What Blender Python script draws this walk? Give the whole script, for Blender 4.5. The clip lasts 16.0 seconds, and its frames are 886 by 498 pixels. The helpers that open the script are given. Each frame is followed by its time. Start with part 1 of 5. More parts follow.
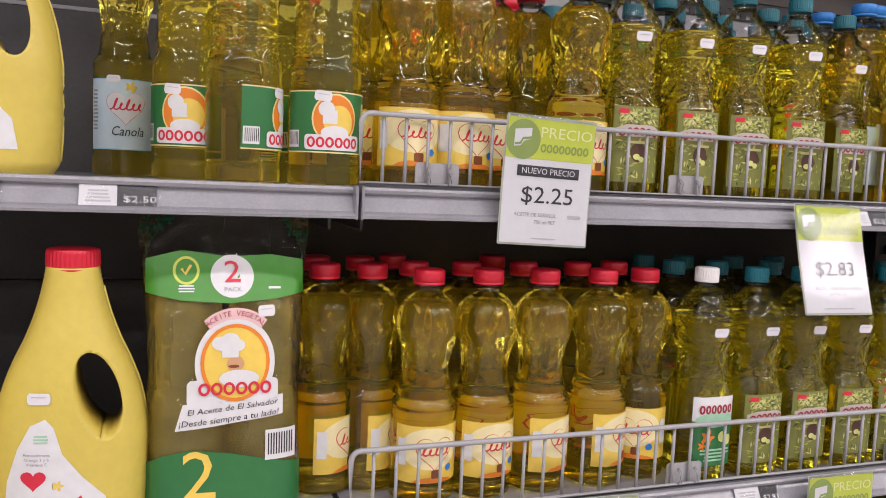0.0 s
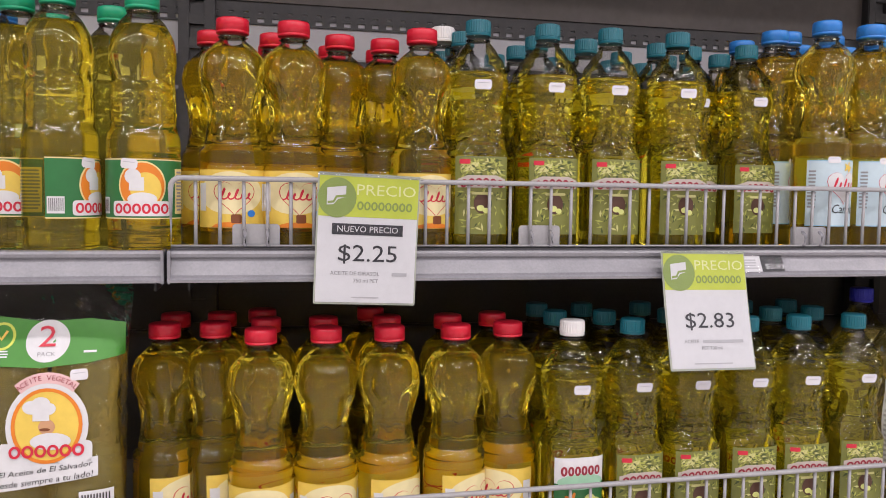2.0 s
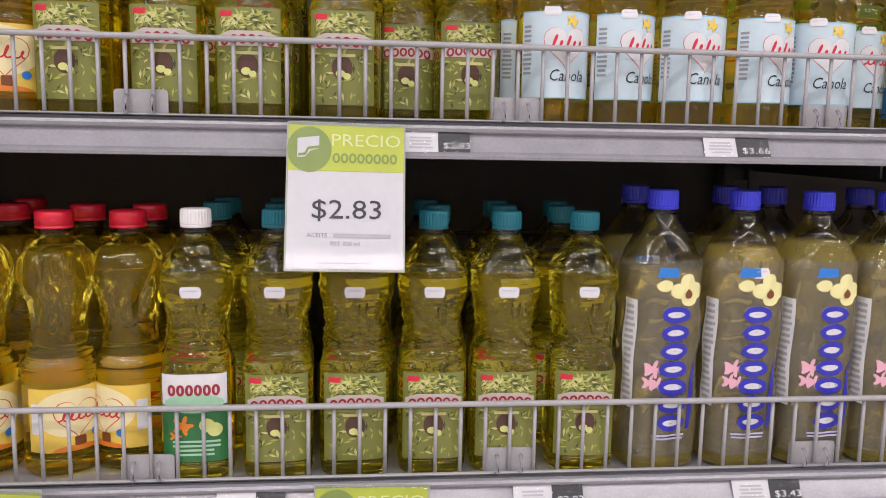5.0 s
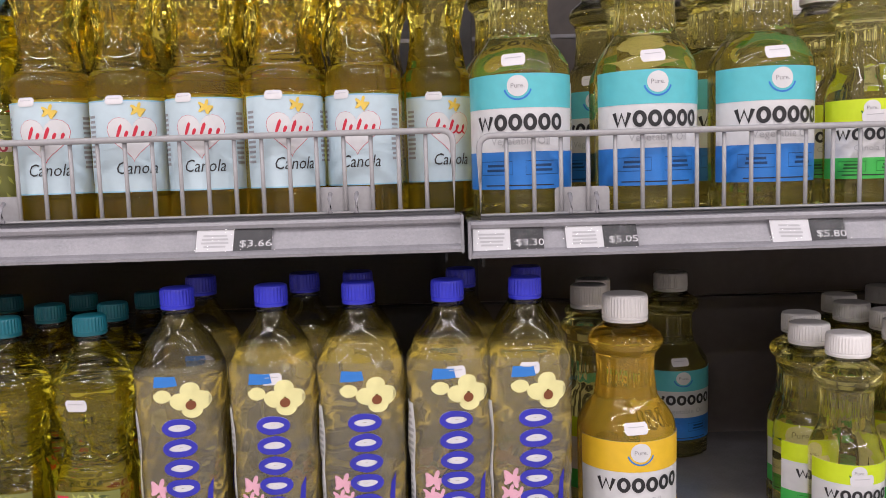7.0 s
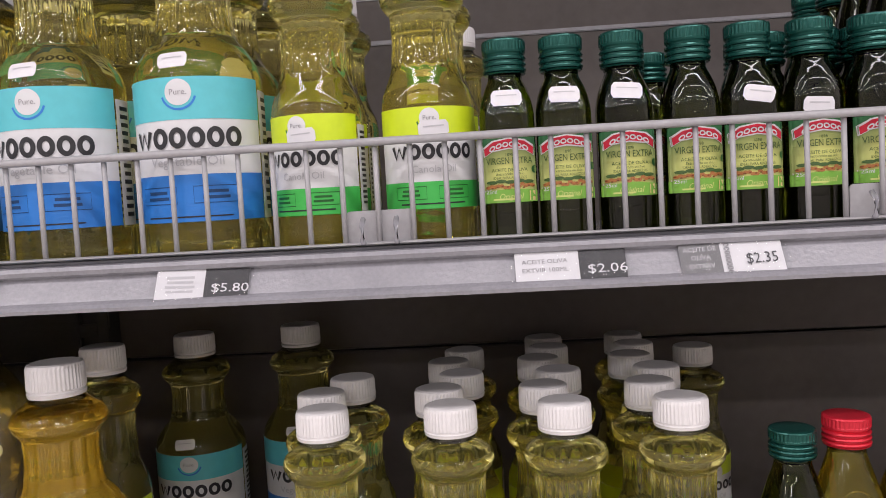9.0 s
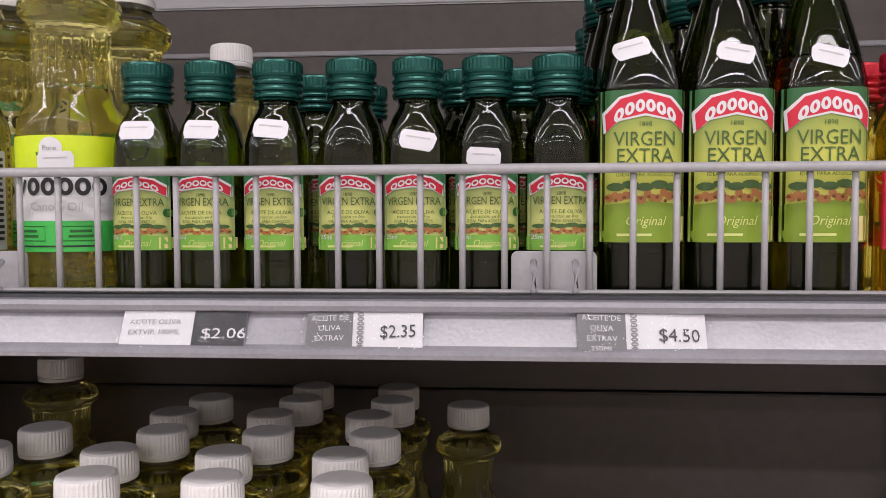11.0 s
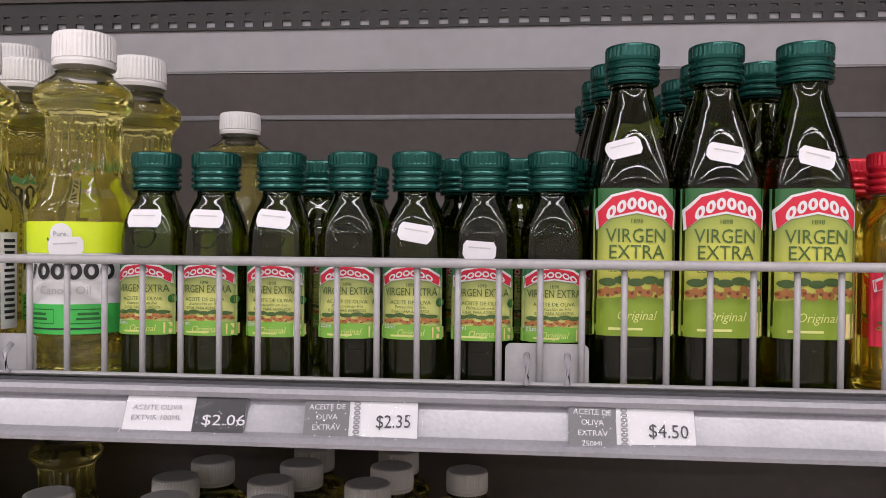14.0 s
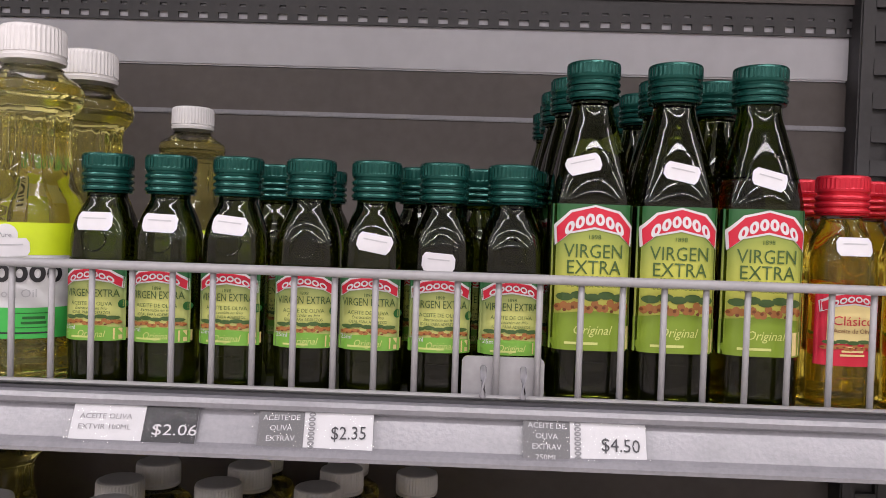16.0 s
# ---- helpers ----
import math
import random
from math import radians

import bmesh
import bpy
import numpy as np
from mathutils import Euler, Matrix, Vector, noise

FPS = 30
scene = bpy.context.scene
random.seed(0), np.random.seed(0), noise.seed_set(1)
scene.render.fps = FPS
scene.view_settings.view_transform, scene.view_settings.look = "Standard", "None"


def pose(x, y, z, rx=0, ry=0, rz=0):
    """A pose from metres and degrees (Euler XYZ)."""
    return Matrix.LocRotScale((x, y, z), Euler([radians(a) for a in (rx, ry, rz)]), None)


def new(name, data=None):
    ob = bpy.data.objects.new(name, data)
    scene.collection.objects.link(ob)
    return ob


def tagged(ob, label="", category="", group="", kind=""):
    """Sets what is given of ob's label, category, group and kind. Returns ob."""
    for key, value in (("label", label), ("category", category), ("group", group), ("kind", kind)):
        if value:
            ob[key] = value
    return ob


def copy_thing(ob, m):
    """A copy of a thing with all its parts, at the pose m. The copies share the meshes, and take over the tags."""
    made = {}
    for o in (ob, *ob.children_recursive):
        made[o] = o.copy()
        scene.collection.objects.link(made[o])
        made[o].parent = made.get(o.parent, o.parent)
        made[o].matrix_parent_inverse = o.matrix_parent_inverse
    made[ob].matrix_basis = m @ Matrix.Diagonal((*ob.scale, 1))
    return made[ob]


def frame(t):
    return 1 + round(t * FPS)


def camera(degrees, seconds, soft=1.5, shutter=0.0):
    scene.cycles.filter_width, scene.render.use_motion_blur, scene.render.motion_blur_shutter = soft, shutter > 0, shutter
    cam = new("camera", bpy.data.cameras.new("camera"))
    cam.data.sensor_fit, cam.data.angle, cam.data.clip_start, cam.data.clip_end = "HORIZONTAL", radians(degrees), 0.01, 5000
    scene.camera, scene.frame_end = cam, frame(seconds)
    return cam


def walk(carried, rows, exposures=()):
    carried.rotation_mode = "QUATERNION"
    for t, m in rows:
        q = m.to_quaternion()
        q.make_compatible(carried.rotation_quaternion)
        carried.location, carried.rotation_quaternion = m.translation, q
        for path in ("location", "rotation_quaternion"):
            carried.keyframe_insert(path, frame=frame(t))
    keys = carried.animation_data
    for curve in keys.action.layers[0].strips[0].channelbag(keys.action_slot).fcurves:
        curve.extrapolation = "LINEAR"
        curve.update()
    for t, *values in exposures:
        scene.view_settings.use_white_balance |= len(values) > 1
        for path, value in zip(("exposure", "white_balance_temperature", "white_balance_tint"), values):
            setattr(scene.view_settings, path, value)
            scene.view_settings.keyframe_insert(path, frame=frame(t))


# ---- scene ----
cam = camera(57.6, 16.0, 0.9)
METRES, EYE, TILT, LEAN, TURN = 2.64, 1.45, 0.0, 0.0, -20.2
ROWS = [
    (0.0, 0.0, 0.0, 0.0, 0.23, -5.22, -2.55),
    (0.5, 0.0391, -0.0023, 0.0143, 3.55, -5.02, -1.68),
    (1.0, 0.0688, -0.0051, 0.0175, 5.06, -4.59, -1.36),
    (1.5, 0.1012, -0.0039, 0.0211, 6.53, -4.27, -1.45),
    (2.0, 0.1273, 0.0164, 0.0196, 7.67, -3.86, -0.8),
    (2.5, 0.1666, 0.0382, 0.0228, 8.27, -3.24, -1.57),
    (3.0, 0.1977, 0.0598, 0.0028, 8.16, -3.01, -2.24),
    (3.5, 0.2328, 0.0729, -0.0185, 8.04, -9.28, -2.23),
    (6.0, 0.4093, 0.1788, -0.0009, 18.99, -6.51, 0.22),
    (6.5, 0.4753, 0.2045, 0.0059, 19.8, -6.17, 1.03),
    (7.0, 0.5293, 0.2322, 0.0113, 20.1, -5.75, 1.74),
    (7.5, 0.5813, 0.2771, 0.0115, 20.33, -4.92, 2.52),
    (8.0, 0.6217, 0.3193, 0.0091, 21.01, -4.29, 2.69),
    (8.5, 0.6701, 0.3498, 0.011, 22.26, -3.72, 2.84),
    (9.0, 0.7158, 0.3757, 0.0045, 24.03, -3.46, 3.18),
    (9.5, 0.7521, 0.4142, 0.0097, 26.35, -3.55, 3.81),
    (10.0, 0.7769, 0.441, 0.0089, 26.21, -3.64, 2.01),
    (12.5, 0.801, 0.4472, 0.0214, 24.34, -0.43, -0.4),
    (13.0, 0.8013, 0.4466, 0.0239, 24.92, -0.23, -0.56),
    (13.5, 0.8003, 0.4441, 0.0287, 25.4, -0.17, -0.56),
    (14.0, 0.8004, 0.4438, 0.0289, 25.39, -0.75, -0.46),
    (14.5, 0.7989, 0.4472, 0.0293, 25.13, -1.47, -0.83),
    (15.0, 0.797, 0.4501, 0.0284, 24.01, -1.83, -1.53),
    (15.5, 0.7994, 0.4457, 0.0324, 22.15, -1.69, -1.86),
    (16.0, 0.7975, 0.4431, 0.0347, 21.73, -1.49, -1.84),
]
walk(cam, [(t, pose(0, 0, EYE, TILT, LEAN, TURN) @ pose(METRES * x, METRES * y, METRES * z, 90 + pitch, roll, yaw)) for t, x, y, z, yaw, pitch, roll in ROWS])

# ---- plan: the shelf run goes along x, its front faces -y ----
FRONT, BACK = 0.895, 1.375
JOINTS = (-1.10, 0.222, 1.545, 2.872, 4.20)
LEVELS = {"low": 0.6665, "mid": 1.0475, "up": 1.427, "top": 2.13}
FOOT = 0.0058  # from the base of a bottle up to where its heights are counted from
CEILING = 3.3


def front_at(z):
    """The lower shelves stand out a little further than the upper ones."""
    return FRONT if z > 1.2 else FRONT - 0.035


ROOM = (-4.0, 7.0, -6.5, 1.62)

# ---- world and light ----
world = bpy.data.worlds.new("world")
scene.world = world
world.use_nodes = True
world.node_tree.nodes["Background"].inputs[0].default_value = (0.02, 0.02, 0.022, 1)
scene.view_settings.exposure = 0.0
LAMP_ROWS = ((-0.25, 88.0), (-1.35, 100.0), (-3.2, 138.0), (-5.2, 122.0))


def ceiling_lamp(y, watts):
    for x in (-2.2, 0.4, 3.0, 5.6):
        data = bpy.data.lights.new("tube_light", "AREA")
        data.shape, data.size, data.size_y = "RECTANGLE", 2.3, 0.16
        data.energy, data.color = watts / 4, (1.0, 0.925, 0.96)
        lamp = new("tube_light", data)
        lamp.matrix_world = pose(x, y, CEILING - 0.085)
        yield lamp


# ---- materials ----
def material(name, color, rough=0.5, metal=0.0, bump=0.0, scale=60.0, vary=0.12, **more):
    """Painted, printed or moulded surface with two scales of unevenness."""
    m = bpy.data.materials.new(name)
    m.use_nodes = True
    nt = m.node_tree
    b = nt.nodes["Principled BSDF"]
    b.inputs["Roughness"].default_value = rough
    b.inputs["Metallic"].default_value = metal
    for key, value in more.items():
        b.inputs[key.replace("_", " ")].default_value = value
    geo = nt.nodes.new("ShaderNodeTexCoord")
    fine = nt.nodes.new("ShaderNodeTexNoise")
    fine.inputs["Scale"].default_value, fine.inputs["Detail"].default_value = scale, 4
    wide = nt.nodes.new("ShaderNodeTexNoise")
    wide.inputs["Scale"].default_value, wide.inputs["Detail"].default_value = scale / 9, 3
    both = nt.nodes.new("ShaderNodeMath")
    both.operation = "ADD"
    ramp = nt.nodes.new("ShaderNodeMapRange")
    ramp.inputs["From Min"].default_value, ramp.inputs["From Max"].default_value = 0.6, 1.4
    ramp.inputs["To Min"].default_value, ramp.inputs["To Max"].default_value = 1 - vary, 1 + vary * 0.4
    mul = nt.nodes.new("ShaderNodeMix")
    mul.data_type, mul.blend_type = "RGBA", "MULTIPLY"
    mul.inputs["Factor"].default_value = 1.0
    mul.inputs[6].default_value = (*color, 1)
    link = nt.links.new
    link(geo.outputs["Object"], fine.inputs["Vector"])
    link(geo.outputs["Object"], wide.inputs["Vector"])
    link(fine.outputs["Fac"], both.inputs[0])
    link(wide.outputs["Fac"], both.inputs[1])
    link(both.outputs[0], ramp.inputs["Value"])
    link(ramp.outputs[0], mul.inputs[7])
    link(mul.outputs[2], b.inputs["Base Color"])
    if bump:
        node = nt.nodes.new("ShaderNodeBump")
        node.inputs["Strength"].default_value, node.inputs["Distance"].default_value = bump, 0.001
        link(fine.outputs["Fac"], node.inputs["Height"])
        link(node.outputs[0], b.inputs["Normal"])
    return m


def liquid(name, color, clear=0.97, rough=0.0, ior=1.45, wobble=0.014, ripple=None):
    """Oil in a moulded clear bottle; the wall of the bottle is a little uneven."""
    m = bpy.data.materials.new(name)
    m.use_nodes = True
    nt = m.node_tree
    b = nt.nodes["Principled BSDF"]
    b.inputs["Base Color"].default_value = (*color, 1)
    b.inputs["Roughness"].default_value, b.inputs["IOR"].default_value = rough, ior
    # below 1 the rest is diffuse colour, standing in for light focused inside the oil
    b.inputs["Transmission Weight"].default_value = clear
    tex = nt.nodes.new("ShaderNodeTexCoord")
    n = nt.nodes.new("ShaderNodeTexNoise")
    n.inputs["Scale"].default_value, n.inputs["Detail"].default_value = 30, 0.0
    bump = nt.nodes.new("ShaderNodeBump")
    bump.inputs["Strength"].default_value, bump.inputs["Distance"].default_value = wobble, 0.006
    nt.links.new(tex.outputs["Object"], n.inputs["Vector"])
    nt.links.new(n.outputs["Fac"], bump.inputs["Height"])
    last = bump
    for z0, z1, scale, distort, high in ripple or ():
        # rings and swirls pressed into the wall between two heights
        wave, part_z, rise, fall, mask, tall = (nt.nodes.new(k) for k in ("ShaderNodeTexWave", "ShaderNodeSeparateXYZ", "ShaderNodeMapRange", "ShaderNodeMapRange", "ShaderNodeMath", "ShaderNodeMath"))
        wave.wave_type, wave.bands_direction, wave.wave_profile = "BANDS", "Z", "SIN"
        wave.inputs["Scale"].default_value, wave.inputs["Distortion"].default_value = scale, distort
        wave.inputs["Detail"].default_value, wave.inputs["Detail Scale"].default_value = 0.5, 1.1
        for node, lo, hi in ((rise, z0, z0 + 0.008), (fall, z1, z1 - 0.012)):
            node.inputs["From Min"].default_value, node.inputs["From Max"].default_value = lo, hi
            nt.links.new(part_z.outputs["Z"], node.inputs["Value"])
        mask.operation = tall.operation = "MULTIPLY"
        nt.links.new(tex.outputs["Object"], wave.inputs["Vector"])
        nt.links.new(tex.outputs["Object"], part_z.inputs[0])
        nt.links.new(rise.outputs[0], mask.inputs[0])
        nt.links.new(fall.outputs[0], mask.inputs[1])
        nt.links.new(wave.outputs["Fac"], tall.inputs[0])
        nt.links.new(mask.outputs[0], tall.inputs[1])
        more = nt.nodes.new("ShaderNodeBump")
        more.inputs["Strength"].default_value, more.inputs["Distance"].default_value = 1.0, high * 0.3
        nt.links.new(tall.outputs[0], more.inputs["Height"])
        nt.links.new(last.outputs[0], more.inputs["Normal"])
        last = more
    nt.links.new(last.outputs[0], b.inputs["Normal"])
    return m


def film(name, tint=(0.93, 0.93, 0.92), gloss=0.9, ior=1.5, crinkle=0.0):
    """Thin clear plastic: see-through, with reflections that grow towards the rim."""
    m = bpy.data.materials.new(name)
    m.use_nodes = True
    nt = m.node_tree
    nt.nodes.remove(nt.nodes["Principled BSDF"])
    out = nt.nodes["Material Output"]
    clear, shine, mix, fres, mul = (nt.nodes.new(k) for k in ("ShaderNodeBsdfTransparent", "ShaderNodeBsdfGlossy", "ShaderNodeMixShader", "ShaderNodeFresnel", "ShaderNodeMath"))
    clear.inputs[0].default_value = (*tint, 1)
    shine.inputs["Roughness"].default_value = 0.04
    fres.inputs[0].default_value = ior
    mul.operation = "MULTIPLY"
    mul.inputs[1].default_value = gloss
    link = nt.links.new
    link(fres.outputs[0], mul.inputs[0])
    link(mul.outputs[0], mix.inputs[0])
    link(clear.outputs[0], mix.inputs[1])
    link(shine.outputs[0], mix.inputs[2])
    link(mix.outputs[0], out.inputs[0])
    if crinkle:
        tex, n, bump = (nt.nodes.new(k) for k in ("ShaderNodeTexCoord", "ShaderNodeTexNoise", "ShaderNodeBump"))
        n.inputs["Scale"].default_value, n.inputs["Detail"].default_value = 38, 3
        bump.inputs["Strength"].default_value, bump.inputs["Distance"].default_value = crinkle, 0.01
        link(tex.outputs["Object"], n.inputs["Vector"])
        link(n.outputs["Fac"], bump.inputs["Height"])
        link(bump.outputs[0], shine.inputs["Normal"])
        link(bump.outputs[0], fres.inputs["Normal"])
    return m


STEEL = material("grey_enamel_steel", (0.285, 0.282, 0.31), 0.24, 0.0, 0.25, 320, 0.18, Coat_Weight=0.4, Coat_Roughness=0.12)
WIRE = material("grey_coated_wire", (0.36, 0.355, 0.37), 0.35, 0.0, 0.15, 200, 0.15)
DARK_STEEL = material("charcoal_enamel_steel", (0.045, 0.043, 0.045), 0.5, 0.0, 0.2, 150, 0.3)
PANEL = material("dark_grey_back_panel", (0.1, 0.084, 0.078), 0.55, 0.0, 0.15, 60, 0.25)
PALE_PANEL = material("pale_grey_panel", (0.53, 0.525, 0.56), 0.5, 0.0, 0.1, 40, 0.12)
PAPER = material("white_paper", (0.7, 0.7, 0.73), 0.5, 0.0, 0.1, 120, 0.06)
STICKER = material("price_sticker_paper", (0.7, 0.69, 0.72), 0.45, 0.0, 0.1, 150, 0.06)
INK = material("black_ink", (0.02, 0.02, 0.024), 0.45, 0.0, 0, 100, 0.2)
GREY_INK = material("grey_ink", (0.3, 0.3, 0.32), 0.5, 0.0, 0, 100, 0.2)
LIME = material("lime_print", (0.56, 0.64, 0.08), 0.4, 0.0, 0, 60, 0.12)
DULL_LIME = material("olive_print", (0.27, 0.36, 0.1), 0.4, 0.0, 0, 60, 0.12)
FLOOR = material("pale_floor_tile", (0.6, 0.57, 0.53), 0.3, 0.0, 0.05, 8, 0.14)
CEILING_PAINT = material("pale_ceiling_paint", (0.5, 0.5, 0.5), 0.8, 0.0, 0.1, 12, 0.1)
WALL = material("pale_wall_paint", (0.5, 0.47, 0.44), 0.7, 0.0, 0.1, 12, 0.1)
LAMP_WHITE = material("lamp_enamel", (0.8, 0.8, 0.8), 0.4)

OIL_SUN = liquid("sunflower_oil", (1.0, 0.8, 0.07))
OIL_ORI = liquid("golden_green_oil", (1.0, 0.88, 0.06), ripple=((0.122, 0.2, 20, 7, 0.003), (0.2, 0.26, 22, 3, 0.002)))
OIL_ELD = liquid("soy_oil", (1.0, 0.87, 0.13), ripple=((0.195, 0.28, 8, 7, 0.003), (0.01, 0.03, 30, 1, 0.001), (0.148, 0.2, 21.5, 0.6, 0.003)))
OIL_CAN = liquid("canola_oil", (1.0, 0.82, 0.12), ripple=((0.15, 0.21, 13, 5, 0.003), (0.205, 0.28, 11, 10, 0.004)))
# brighter soy oil for the bag: diffuse yellow stands in for light passing through
OIL_BAG_LIT = liquid("brightened_soy_oil", (1.0, 0.83, 0.24), 0.78)
OIL_WES = liquid("pale_vegetable_oil", (1.0, 0.92, 0.33), 0.965, ripple=((0.0, 0.024, 24, 4, 0.0014),))
OIL_CORN = liquid("corn_oil", (1.0, 0.68, 0.08), 0.84)
OIL_BON = liquid("light_sunflower_oil", (1.0, 0.85, 0.26), 0.88, ripple=((0.01, 0.25, 9, 8, 0.0025),))
OLIVE = liquid("dark_green_glass", (0.1, 0.13, 0.01), 0.99, 0.0, 1.5, 0.05)
OIL_CLAS = liquid("golden_olive_oil", (1.0, 0.82, 0.12))
CLEAR = film("clear_bottle_plastic")
OLIVE_EMPTY = film("clear_green_glass", (0.25, 0.33, 0.05))
BAG = film("crinkled_clear_bag", (0.93, 0.93, 0.92), 0.8, 1.45, 0.9)
HAZE = film("hazy_printed_sleeve", (0.95, 0.95, 0.94), 1.0, 1.55, 0.5)
haze = HAZE.node_tree
milk, veil = (haze.nodes.new(k) for k in ("ShaderNodeBsdfDiffuse", "ShaderNodeMixShader"))
milk.inputs[0].default_value = (0.85, 0.84, 0.78, 1)
veil.inputs[0].default_value = 0.07
clear_node = next(n for n in haze.nodes if n.bl_idname == "ShaderNodeBsdfTransparent")
first_mix = next(n for n in haze.nodes if n.bl_idname == "ShaderNodeMixShader" and n != veil)
haze.links.new(clear_node.outputs[0], veil.inputs[1])
haze.links.new(milk.outputs[0], veil.inputs[2])
haze.links.new(veil.outputs[0], first_mix.inputs[1])
POCKET = film("clear_tag_pocket", (0.96, 0.96, 0.96), 0.3, 1.45, 0.9)
SLEEVE = film("price_sleeve_plastic", (0.96, 0.965, 0.97), 0.35)



def radial(name, inner, outer, cz, rx, rz, cx=0.0):
    """Print that shades from one ink in the middle of the label to another at its rim."""
    m = material(name, inner, 0.36, 0.0, 0.04, 80, 0.1)
    nt = m.node_tree
    mix = next(n for n in nt.nodes if n.bl_idname == "ShaderNodeMix")
    tex, shift, length, ramp = (nt.nodes.new(k) for k in ("ShaderNodeTexCoord", "ShaderNodeMapping", "ShaderNodeVectorMath", "ShaderNodeValToRGB"))
    shift.inputs["Location"].default_value = (-cx / rx, 0, -cz / rz)
    shift.inputs["Scale"].default_value = (1 / rx, 0, 1 / rz)
    length.operation = "LENGTH"
    ramp.color_ramp.elements[0].position, ramp.color_ramp.elements[1].position = 0.35, 1.15
    ramp.color_ramp.elements[0].color, ramp.color_ramp.elements[1].color = (*inner, 1), (*outer, 1)
    nt.links.new(tex.outputs["Object"], shift.inputs[0])
    nt.links.new(shift.outputs[0], length.inputs[0])
    nt.links.new(length.outputs["Value"], ramp.inputs[0])
    nt.links.new(ramp.outputs[0], mix.inputs[6])
    return m


PLASTIC = {}


def plastic(name, color, rough=0.35, bump=0.0):
    if name not in PLASTIC:
        PLASTIC[name] = material(name, color, rough, 0.0, bump, 90, 0.1)
    return PLASTIC[name]


RED_CAP = plastic("red_cap_plastic", (0.6, 0.012, 0.035))
TEAL_CAP = plastic("teal_cap_plastic", (0.008, 0.125, 0.165))
GREEN_CAP = plastic("green_cap_plastic", (0.01, 0.33, 0.17))
BLUE_CAP = plastic("blue_cap_plastic", (0.03, 0.21, 0.62))
NAVY_CAP = plastic("royal_blue_cap_plastic", (0.03, 0.035, 0.5))
WHITE_CAP = plastic("white_cap_plastic", (0.74, 0.72, 0.72), 0.45)
METAL_GREEN = material("green_metal_cap", (0.012, 0.085, 0.07), 0.22, 0.55, 0.1, 200, 0.15)
METAL_RED = material("red_metal_cap", (0.6, 0.02, 0.04), 0.3, 0.35, 0.1, 200, 0.12)
JUG = plastic("yellow_jug_plastic", (0.62, 0.49, 0.09), 0.4, 0.3)

PRINT = {}


def ink(name, color):
    if name not in PRINT:
        PRINT[name] = material(name + "_print", color, 0.38, 0.0, 0.04, 80, 0.12)
    return PRINT[name]


WHITE = ink("white", (0.7, 0.7, 0.72))
YELLOW = ink("yellow", (0.8, 0.57, 0.1))
CREAM = ink("cream", (0.8, 0.66, 0.3))
RED = ink("red", (0.62, 0.02, 0.05))
ORANGE = ink("orange", (0.75, 0.22, 0.02))
BROWN = ink("brown", (0.2, 0.06, 0.02))
SKY = ink("sky_blue", (0.55, 0.68, 0.75))
CYAN = ink("cyan", (0.12, 0.55, 0.62))
BLUE = ink("blue", (0.03, 0.2, 0.62))
ROYAL = ink("royal_blue", (0.03, 0.03, 0.42))
GREEN = ink("green", (0.025, 0.16, 0.045))
LEAF = ink("leaf_green", (0.2, 0.21, 0.05))
MOSS = ink("moss_green", (0.06, 0.12, 0.03))
FRESH = ink("fresh_green", (0.06, 0.5, 0.09))
ACID = ink("acid_lime", (0.62, 0.78, 0.02))
PEAR = ink("pear_green", (0.46, 0.54, 0.07))
PALE_PEAR = ink("pale_pear", (0.66, 0.7, 0.24))
PINK = ink("pink", (0.75, 0.4, 0.5))
MAROON = ink("maroon", (0.3, 0.02, 0.04))
MINT = ink("mint", (0.35, 0.6, 0.42))


# ---- mesh helpers ----
def part(name, bm, mat, parent=None, label=""):
    me = bpy.data.meshes.new(name)
    bm.to_mesh(me)
    bm.free()
    me.materials.append(mat)
    ob = new(name, me)
    if parent is not None:
        ob.parent = parent
    if label:
        ob["label"] = label
    return ob


def thing(name, at, label, category, group="", kind=""):
    ob = new(name)
    ob.empty_display_size = 0.02
    ob.matrix_world = at
    return tagged(ob, label, category, group, kind)


def smooth(bm):
    for f in bm.faces:
        f.smooth = True
    return bm


def box(x0, x1, y0, y1, z0, z1, bevel=0.0, bm=None):
    bm = bm or bmesh.new()
    made = bmesh.ops.create_cube(bm, size=1, matrix=Matrix.LocRotScale(((x0 + x1) / 2, (y0 + y1) / 2, (z0 + z1) / 2), None, (x1 - x0, y1 - y0, z1 - z0)))
    if bevel:
        bmesh.ops.bevel(bm, geom=list({e for v in made["verts"] for e in v.link_edges}), offset=bevel, segments=2, affect="EDGES")
    return bm


def extrude_x(profile, x0, x1):
    """A closed outline in y, z drawn out along x."""
    bm = bmesh.new()
    a = [bm.verts.new((x0, y, z)) for y, z in profile]
    b = [bm.verts.new((x1, y, z)) for y, z in profile]
    n = len(profile)
    for i in range(n):
        bm.faces.new((a[i], a[(i + 1) % n], b[(i + 1) % n], b[i]))
    bm.faces.new(a[::-1])
    bm.faces.new(b)
    bmesh.ops.recalc_face_normals(bm, faces=bm.faces)
    return bm


